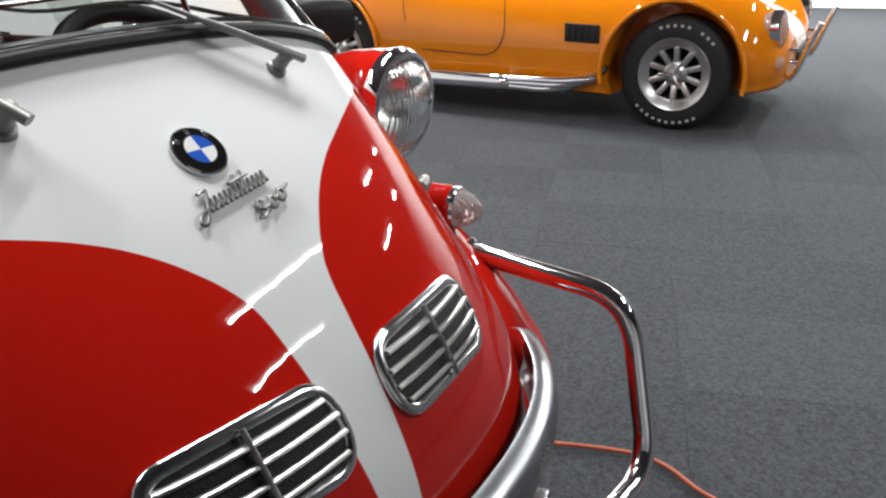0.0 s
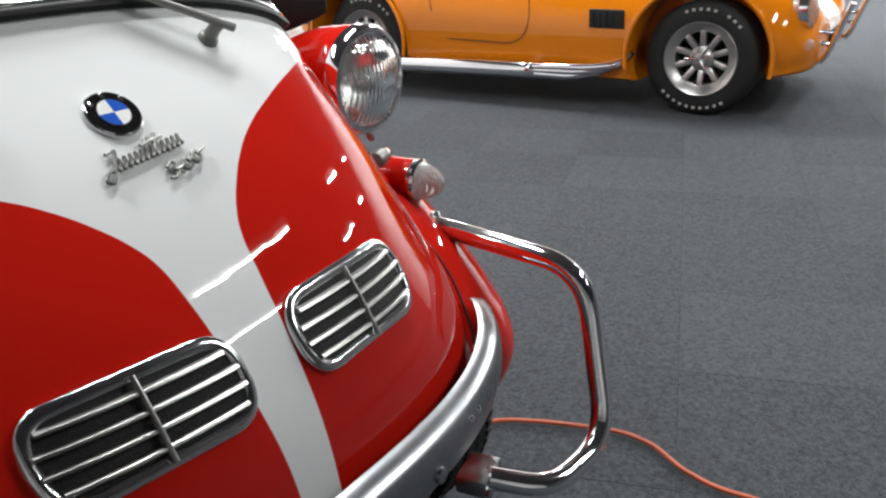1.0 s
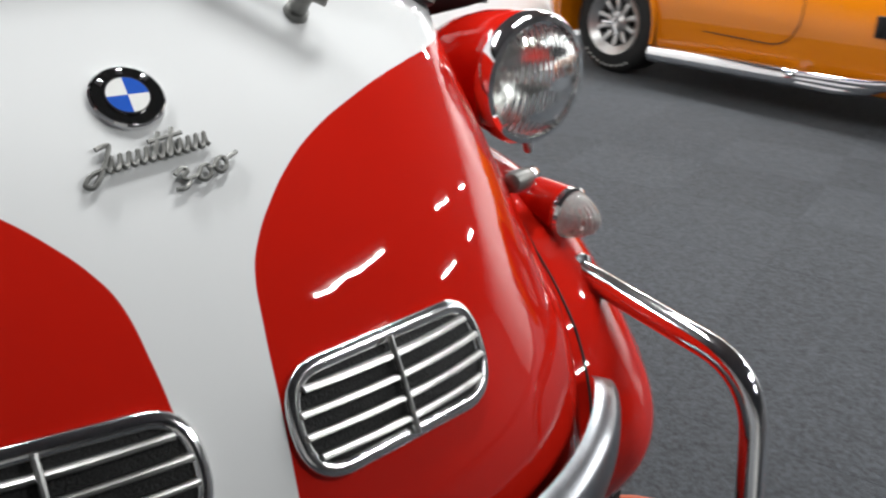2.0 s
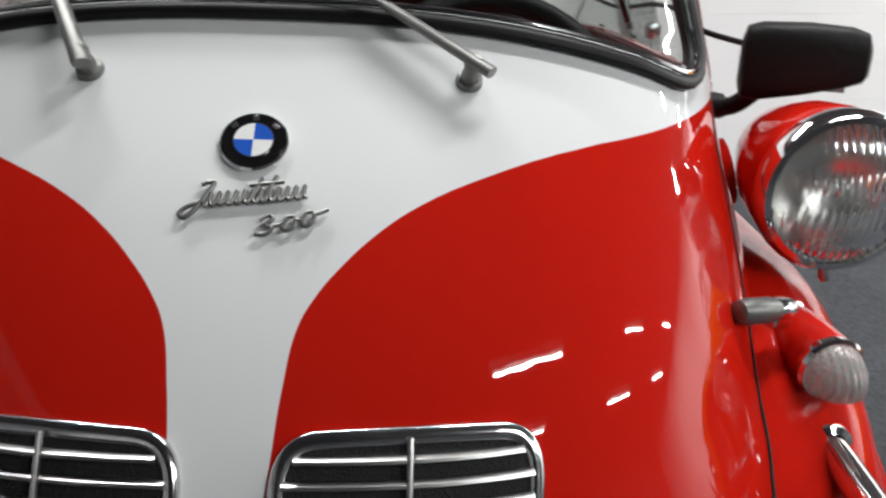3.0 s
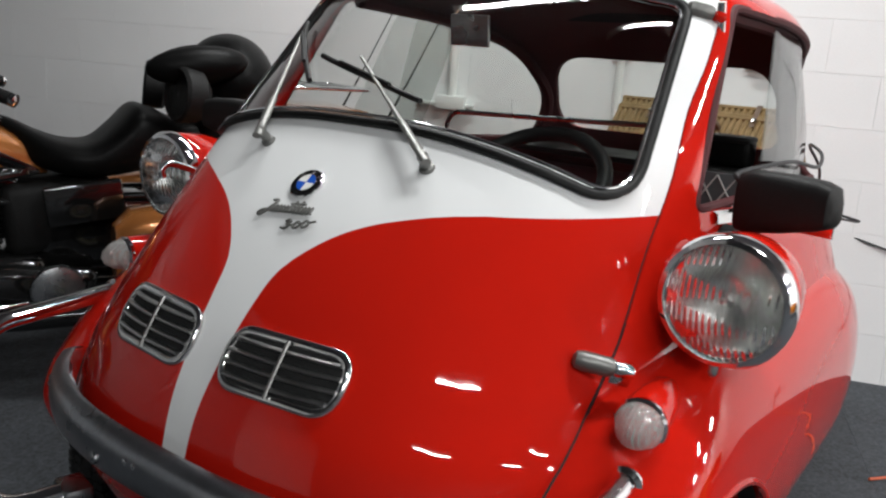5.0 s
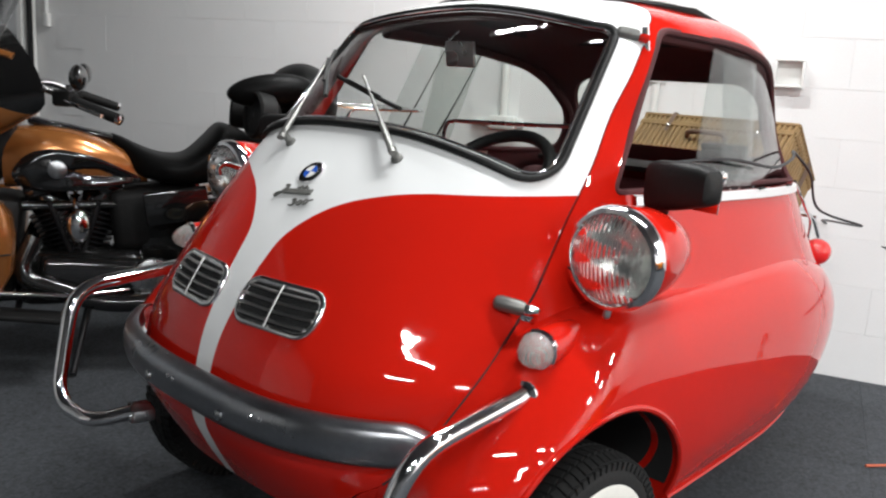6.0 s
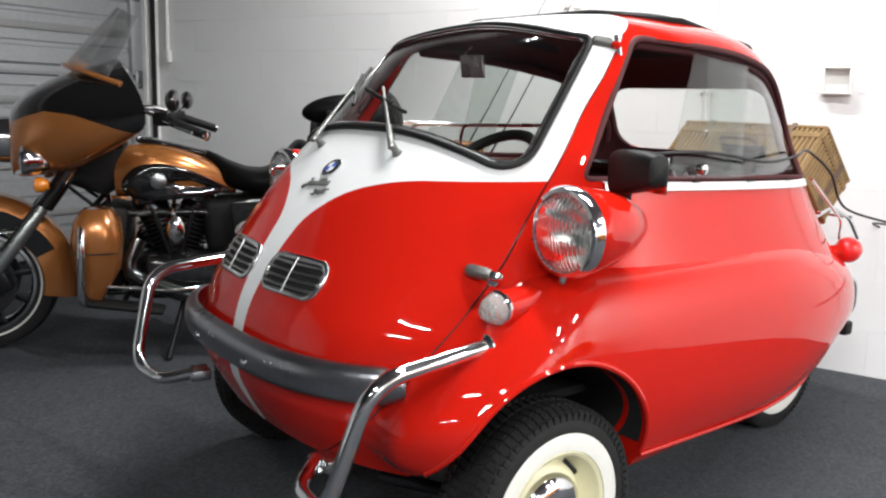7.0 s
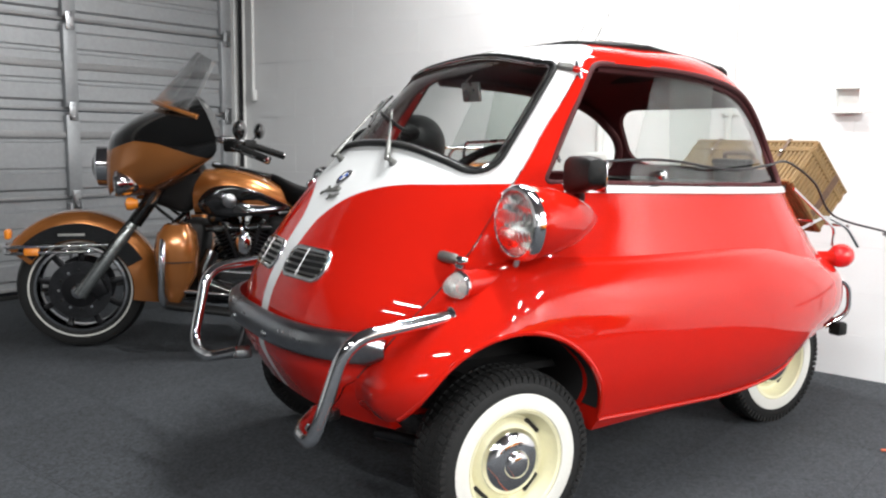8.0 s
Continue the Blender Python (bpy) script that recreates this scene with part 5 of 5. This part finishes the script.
# tank, seats
rows = []
for k in range(17):
    s = k / 16
    y = .56 + .50 * s
    w = .165 * (math.sin(math.pi * min(1, (s * .80 + .12))) ** .55) * (1 - .25 * s)
    top = .885 + .03 * math.sin(math.pi * s) - .12 * s * s
    low = .665 + .02 * s
    rows.append([(w * math.copysign(abs(math.cos(a)) ** .7, math.cos(a)), y, (top + low) / 2 + (top - low) / 2 * math.copysign(abs(math.sin(a)) ** .8, math.sin(a))) for a in [2 * math.pi * j / 28 for j in range(28)]])
tank = part("fuel_tank", sheet(rows, True, True), COPPER, bike, "copper teardrop tank with a black side panel")
for sx in (1, -1):
    shape = [(.61 + .0, .735), (.66, .80), (.76, .815), (.88, .785), (1.03, .71), (.88, .685), (.72, .675), (.64, .69)]
    shape = rounded([(.80 + (u - .80) * 1.12, .745 + (v - .745) * 1.18) for u, v in shape], .05, 4)
    rowsp = []
    for f in (1, .7, .35, .05):
        rowsp.append([(sx * (.170 - .012 * ((u - .76) / .3) ** 2 - .02 * ((v - .745) / .08) ** 2 * .6 - .055 * max(0, (u - .80) / .25) ** 1.2), .79 + (u - .79) * f, .745 + (v - .745) * f) for u, v in shape])
    side_panel = part("panel", sheet(rowsp, True), GLOSS_BLACK, tank, "gloss black tank panel")
    mod = side_panel.modifiers.new("thickness", "SOLIDIFY")
    mod.thickness = .004
    part("badge", spin([(0, .034), (.006, .032), (.010, .018), (.012, .002)], aim((sx * .166, .745, .748), (sx, 0, 0)), 20), DULL, tank, "round metal tank badge")
part("console", box(.09, .30, .03, pose(0, .79, .887, -12, 0, 0), .012), GLOSS_BLACK, tank)

SADDLE = [(.93, .03, .80, .875), (.97, .06, .75, .86), (1.04, .12, .71, .825), (1.12, .165, .69, .80), (1.20, .18, .685, .805), (1.27, .185, .69, .865), (1.33, .183, .70, .925), (1.39, .172, .71, .915),
          (1.46, .16, .72, .885), (1.54, .152, .73, .885), (1.61, .14, .76, .885), (1.65, .10, .79, .87)]
rows = []
for k in range(5 * (len(SADDLE) - 1) + 1):
    y, w, z0, z1 = (float(v) for v in blend(SADDLE, k / 5))
    rows.append([(w * math.copysign(abs(math.cos(a)) ** .6, math.cos(a)), y, (z0 + z1) / 2 + (z1 - z0) / 2 * math.copysign(abs(math.sin(a)) ** .7, math.sin(a))) for a in [2 * math.pi * j / 28 for j in range(28)]])
part("saddle", sheet([[Vector(p) for p in r] for r in rows], True, True), LEATHER, bike, "stepped black leather saddle")
part("backrest", ball(1, pose(0, 1.66, 1.02, -8, 0, 0), (.240, .150, .160), n=40), LEATHER, bike, "padded black passenger backrest")
for sx in (1, -1):
    part("arm_rest", ball(1, pose(sx * .22, 1.50 if sx > 0 else 1.60, 1.07, 8, 0, sx * -4), (.062, .165, .062), n=28), LEATHER, bike, "padded black arm rest")
    pod = part("speaker_pod", spin([(-.06, .05), (-.03, .085), (.03, .09), (.04, .082), (.03, .07)], aim((sx * .26, 1.46, .975), (sx * .25, -1, .1)), 24), BLACK, bike, "round black speaker pod")
    part("speaker", spin([(.03, .07), (.02, .03), (.03, .01)], aim((sx * .26, 1.46, .975), (sx * .25, -1, .1)), 20), IRON, pod)
    bag_rows = []
    for y, s in ((1.22, .55), (1.27, .86), (1.40, .98), (1.62, 1), (1.80, .96), (1.88, .75)):
        bag_rows.append([(sx * .335 + .10 * s * math.copysign(abs(math.cos(a)) ** .55, math.cos(a)), y, .49 + .155 * s * math.copysign(abs(math.sin(a)) ** .55, math.sin(a))) for a in [2 * math.pi * j / 24 for j in range(24)]])
    sb = part("saddlebag", sheet(bag_rows, True, True), COPPER, bike, "hard copper saddlebag")
    part("latch", box(.012, .06, .05, pose(sx * .44, 1.50, .56), .004), CHROME, sb)
    part("side_cover", box(.03, .24, .13, pose(sx * .165, 1.16, .615, 8, 0, 0), .012), GLOSS_BLACK, bike)
pak = part("top_box", box(.48, .38, .22, pose(0, 1.97, .835), .06, seg=4), (COPPER, GLOSS_BLACK), bike, "copper and black top box")
for f in pak.data.polygons:
    f.material_index = 1 if f.center.z < .80 else 0
rk = part("box_rack", tube(fillet([(-.20, 1.80, .93), (-.20, 1.82, 1.015), (-.20, 2.14, 1.015), (.20, 2.14, 1.015), (.20, 1.82, 1.015), (.20, 1.80, .93)], .04), .007, 10), CHROME, bike, "chrome rack on the top box")
for x in (-.10, 0, .10):
    part("rail", tube([(x, 1.82, 1.015), (x, 2.14, 1.015)], .005, 8), CHROME, rk)
part("rail", tube([(-.2, 1.95, 1.015), (.2, 1.95, 1.015)], .005, 8), CHROME, rk)
for sx in (1, -1):
    part("aerial", tube([(sx * .22, 2.16, .86), (sx * .22, 2.28, 1.08), (sx * .22, 2.62, 1.75)], [.006, .003, .0015], 6), BLACK, bike, "thin black whip aerial")
mudguard(1.62, .315, .40, .12, 20, 190, COPPER, "rear_mudguard", "copper rear mudguard", .08)

# engine
part("crankcase", box(.26, .48, .22, pose(0, .82, .33), .06, seg=3), GLOSS_BLACK, bike, "black engine case")
cv = part("primary_cover", box(.07, .52, .17, pose(.16, .93, .33, -4, 0, 0), .034, seg=4), GLOSS_BLACK, bike, "gloss black primary cover")
part("clutch_cover", spin([(0, .085), (.02, .08), (.03, .05), (.032, .002)], aim((.19, 1.07, .335), (1, 0, 0)), 28), DULL, cv)
for a, y in ((-24, .70), (22, .90)):
    cyl = part("cylinder", spin([(0, .07), (.20, .07), (.23, .075), (.28, .06)], aim((0, .80, .40), (0, math.sin(radians(a)), math.cos(radians(a))), (1, 0, 0)), 24), GLOSS_BLACK, bike, "finned black cylinder")
    d = Vector((0, math.sin(radians(a)), math.cos(radians(a))))
    for k in range(9):
        part("fin", spin([(-.003, .094), (.003, .094)], aim(Vector((0, .80, .40)) + d * (.04 + .02 * k), d, (1, 0, 0)), 24), IRON, cyl)
    part("rocker_cover", box(.15, .13, .06, pose(0, .80 + .29 * math.sin(radians(a)), .40 + .29 * math.cos(radians(a)), -a, 0, 0), .02), GLOSS_BLACK, cyl)
    part("pushrod_tube", tube([(.09, .80, .36), (.10, .80 + .22 * math.sin(radians(a)), .62)], .011, 10), IRON, cyl)
# added black block that closes the see-through gap with darkness
part("oil_tank", box(.22, .34, .24, pose(0, 1.09, .56, 6, 0, 0), .04, seg=3), BLACK, bike, "black filler block behind the engine")
part("horn_cover", ball(.05, pose(.17, .81, .54), (.55, .85, 1.25)), CHROME, bike, "chrome horn cover")
part("horn_stay", tube([(.15, .80, .60), (.08, .80, .68)], .009, 8), CHROME, bike)
for sx in (1, -1):
    lf_rows = []
    for z, y0, y1, w in ((.26, .47, .52, .025), (.31, .45, .55, .045), (.40, .42, .60, .070), (.52, .41, .61, .08), (.60, .425, .60, .07), (.645, .46, .57, .04)):
        lf_rows.append([(sx * .255 + w * math.copysign(abs(math.cos(a)) ** .6, math.cos(a)) * 1.25, (y0 + y1) / 2 + (y1 - y0) / 2 * math.copysign(abs(math.sin(a)) ** .7, math.sin(a)), z) for a in [2 * math.pi * j / 24 for j in range(24)]])
    lf = part("lower_fairing", sheet(lf_rows, True, True), COPPER, bike, "copper leg fairing")
    part("seam", tube([(sx * .346, .43, .475), (sx * .352, .51, .47), (sx * .346, .60, .475)], .003, 6), DARK, lf)
    part("engine_guard", tube(fillet([(sx * .05, .50, .66), (sx * .30, .46, .60), (sx * .385, .47, .52), (sx * .385, .46, .28), (sx * .10, .50, .20)], .07), .016, 12), CHROME, bike, "chrome engine guard")
    fb = part("footboard", box(.12, .30, .022, pose(sx * .30, .62, .245, -8, 0, 0), .008), BLACK, bike, "black rubber rider footboard")
    part("stay", tube([(sx * .12, .60, .25), (sx * .26, .60, .24)], .012, 8), IRON, fb)
    part("exhaust", tube(fillet([(sx * .16, .66, .50), (sx * .20, .60, .36), (sx * .22, .90, .25), (sx * .25, 1.30, .27), (sx * .27, 2.05, .29)], .08), .036, 14), GLOSS_BLACK, bike, "long dark exhaust pipe")
for z in (.26, .60):
    part("rail", tube([(.09, .45, z), (.09, 1.45, z + .02)], .018, 10), GLOSS_BLACK, bike)
    part("rail", tube([(-.09, .45, z), (-.09, 1.45, z + .02)], .018, 10), GLOSS_BLACK, bike)
part("down_tube", tube([(0, .46, .92), (0, .52, .60), (0, .50, .26)], .022, 10), GLOSS_BLACK, bike)
part("box_front", box(.42, .26, .26, pose(0, 1.66, .86), .06, seg=3), LEATHER, bike)
part("radio_pod", box(.34, .16, .20, pose(0, .52, .98), .04), BLACK, bike)
part("inner_fairing", box(.26, .26, .26, pose(0, .46, .83, -20, 0, 0), .06, seg=3), BLACK, bike, "black inner fairing behind the fork")
part("oil_cooler", box(.30, .12, .36, pose(0, .545, .46, -6, 0, 0), .03, seg=2), BLACK, bike, "black cooler ahead of the engine")
for sx in (1, -1):
    part("cable", tube(curve3([(sx * .10, .30, .86), (sx * .13, .36, .74), (sx * .12, .44, .66), (sx * .15, .52, .60)], 6), .008, 8), BLACK, bike)
    part("brake_hose", tube(curve3([(sx * .13, .33, .74), (sx * .15, .20, .60), (sx * .13, .08, .42), (sx * .11, .06, .36)], 6), .005, 8), BLACK, bike)
    part("caliper", box(.05, .07, .11, pose(sx * .105, .085, .33, 24, 0, 0), .012), IRON, bike, "dark brake caliper")
# second added filler, for the dark mass under the saddle
part("oil_tank", box(.22, .36, .26, pose(0, 1.20, .50), .04), GLOSS_BLACK, bike)
part("side_stand", tube([(.14, .84, .24), (.30, .78, .012)], .014, 10), IRON, bike)


# the fork, its wheel, guard and fairing turned a little to the left about the steering head
head = Vector((0, .40, .92))
STEER = Matrix.Translation(head) @ Matrix.Rotation(radians(8), 4, Vector((0, .40, .917))) @ Matrix.Translation(-head)
for ob in bike.children:
    if ob.name.split(".")[0] in ("front_wheel", "front_mudguard", "fork_leg", "fork_cover", "fairing", "windshield", "headlamp", "nacelle", "lamp_bar", "passing_lamp",
                                 "turn_signal", "radio_pod", "inner_fairing", "cable", "brake_hose", "caliper"):
        ob.matrix_basis = STEER

# chrome engine details
for k in range(3):
    part("clutch_rib", ring_spin([(.0, .055 + .012 * k), (.006, .058 + .012 * k), (.0, .061 + .012 * k)], aim((.197 - .004 * k, 1.07, .335), (1, 0, 0)), 28), CHROME, cv)
for y0, y1, z0, z1 in ((.80, 1.14, .245, .25),):
    part("chrome_rod", tube([(.20, y0, z0), (.205, y1, z1)], .009, 10), CHROME, bike)
part("shift_lever", tube(fillet([(.20, .98, .30), (.27, .80, .30), (.30, .52, .33)], .04), .008, 10), CHROME, bike, "chrome shift lever")
for k in range(6):
    a = 2 * math.pi * k / 6
    part("bolt", spin([(0, .008), (.006, .007), (.008, .002)], aim((.192, 1.07 + .07 * math.cos(a), .335 + .07 * math.sin(a)), (1, 0, 0)), 8), CHROME, cv)


# ---- fittings of the room
A = pipe(-1.205, .98, 3.10, .020, (1.6, 2.5))
part("junction_box", box(.13, .05, .06, pose(0, -.028, .965), .008), PIPE, A, "small white junction box")
part("junction_arm", box(.26, .03, .018, pose(-.03, -.02, .955), .005), PIPE, A)
pipe(-.505, .30, 3.10, .016, (1.2, 2.4), label="thin white painted conduit on the block wall")
cn = pipe(-4.20, 1.36, 3.10, .014, (2.2, 3.0))
part("end_box", box(.05, .035, .08, pose(0, -.02, 1.365), .006), PIPE, cn)

socket = thing("wall_box", Matrix.Translation(on_wall(.03, 1.255)) @ Matrix.Rotation(WALL_A, 4, "Z"), "open white square box on the block wall", "wall box")
for w, h, x, z in ((.116, .010, 0, .053), (.116, .010, 0, -.053), (.010, .096, -.053, 0), (.010, .096, .053, 0)):
    part("side", box(w, .042, h, pose(x, -.0215, z), .002), PIPE, socket)
part("back", box(.096, .006, .096, pose(0, -.0035, 0), .001), PIPE, socket)


def cable(name, pts, r, material, label, steps=10):
    ob = tube(curve3(pts, steps), r, 8)
    o = part(name, ob, material)
    return tagged(o, label, "cable")


cable("extension_cord", [(.30, .35, .012), (.62, .10, .012), (.80, .0, .012), (.925, -.07, .012), (1.015, -.28, .012), (1.02, -.39, .012), (.965, -.50, .012), (.95, -.62, .012), (1.0, -.9, .012), (1.25, -1.4, .012), (1.9, -1.9, .012)], .0055, CORD_R, "orange extension cord lying on the carpet")
cable("floor_cord", [(.70, 1.55, .010), (.85, 1.74, .010), (.93, 1.80, .010), (.97, 1.92, .010), (1.04, 2.10, .010), (1.30, 2.35, .010), tuple(on_wall(1.75, .02, .03)), tuple(on_wall(1.80, .3, .012))], .0045, CORD_R, "orange cord on the carpet by the wall")
cable("hanging_cord", [tuple(on_wall(.80, .30, .008)), tuple(on_wall(.80, .64, .008)), tuple(on_wall(.86, .85, .008)), tuple(on_wall(.91, .98, .008)), tuple(on_wall(.90, 1.15, .008)), tuple(on_wall(.98, 1.5, .008)), tuple(on_wall(.96, 2.2, .008)), tuple(on_wall(.97, 3.0, .008))], .0035, CORD_B, "thin dark cord hanging down the block wall")
cable("power_cord", [(.60, .250, .985), (.53, .32, 1.0), (.548, .5, 1.010), (.546, .65, 1.005), (.537, .9, .978), (.496, 1.12, .990), (.440, 1.26, 1.0), (.415, 1.36, .985), (.425, 1.47, .92), (.42, 1.60, .80), (.50, 1.80, .74), tuple(on_wall(.24, .66, .02)), tuple(on_wall(.60, .55, .01)), tuple(on_wall(1.3, .40, .01))], .0042, CORD_B, "black power cord strung along the car to the wall")

lamp_a = None
# the added fill strips get the same housing and tubes
for a, b in STRIPS:
    m = ROOM @ pose(a, b, CEIL)
    if lamp_a is None:
        lamp_a = thing("ceiling_light", m, "long white fluorescent strip light on the ceiling", "ceiling light", "strip lights")
        part("housing", box(1.46, .16, .09, pose(0, 0, -.045), .012), TUBE_M, lamp_a)
        for y in (-.022, .022):
            part("lamp_tube", tube([(-.66, y, -.106), (.66, y, -.106)], .014, 10), GLOW, lamp_a, "glowing fluorescent tube")
    else:
        copy_thing(lamp_a, m)


# ---- carpet tiles and wall blocks, laid last
def piece_mesh(name, sx, sy, sz, edge, material):
    """A slab with its upper edges chamfered, its top at z = sz."""
    bm = bmesh.new()
    rings = [[(x * (sx / 2 - d), y * (sy / 2 - d), z) for x, y in ((-1, -1), (1, -1), (1, 1), (-1, 1))] for d, z in ((0, 0), (0, sz - edge), (edge, sz))]
    vs = [[bm.verts.new(p) for p in r] for r in rings]
    for a, b in zip(vs, vs[1:]):
        for i in range(4):
            bm.faces.new((a[i - 1], a[i], b[i], b[i - 1]))
    bm.faces.new(vs[-1])
    bmesh.ops.recalc_face_normals(bm, faces=bm.faces)
    me = bpy.data.meshes.new(name)
    bm.to_mesh(me)
    bm.free()
    me.materials.append(material)
    return me


def lay(spots, me, parent, name, near, rest_name, label):
    """Pieces at the spots: the near ones as parts, the rest joined into one."""
    rest_v, rest_f = [], []
    count = 0
    for m, close in spots:
        if close and count < near:
            ob = new(name, me)
            ob.parent = parent
            ob.matrix_parent_inverse = parent.matrix_world.inverted()
            ob.matrix_basis = m
            count += 1
        else:
            base = len(rest_v)
            rest_v += [m @ v.co for v in me.vertices]
            rest_f += [[base + i for i in p.vertices] for p in me.polygons]
    if rest_f:
        joined = bpy.data.meshes.new(rest_name)
        joined.from_pydata([tuple(v) for v in rest_v], [], rest_f)
        joined.materials.append(me.materials[0])
        ob = new(rest_name, joined)
        ob.parent = parent
        ob.matrix_parent_inverse = parent.matrix_world.inverted()
        tagged(ob, label, kind="stuff")


rng = random.Random(7)
TILE = .5
tile_mesh = piece_mesh("carpet_tile", TILE - .0004, TILE - .0004, .007, .0006, CARPET)
spots = []
for i in range(-10, 23):
    for j in range(0, 19):
        x, y = i * TILE + .22, -(j * TILE + .19)
        if X0 - .1 < x < X1 and y > Y1:
            m = ROOM @ pose(x, y, -.007, 0, 0, rng.choice((0, 90, 180, 270))) @ Matrix.Diagonal((1, 1, 1 + rng.random() * .04, 1))
            spots.append((m, -4.4 < x < 5.6 and y > -6.3))
lay(spots, tile_mesh, floor, "carpet_tile", 300, "far_carpet_tile", "grey carpet tiles")
block_mesh = piece_mesh("block", .3992, .1992, .012, .0014, BLOCK)
spots = []
for k in range(18):
    for i in range(-12, 28):
        x = i * .4 + (.2 if k % 2 else 0) + .06
        if X0 + .2 < x < X1 - .2:
            m = ROOM @ pose(x, .004, .1 + .2 * k, 90, 0, 0) @ Matrix.Translation((0, 0, -.002 + rng.random() * .0008)) @ Matrix.Diagonal((1, 1, .45, 1))
            spots.append((m, -3.2 < x < 3.6 and k < 17))
lay(spots, block_mesh, wall_north, "block", 300, "far_block", "white painted concrete blocks")
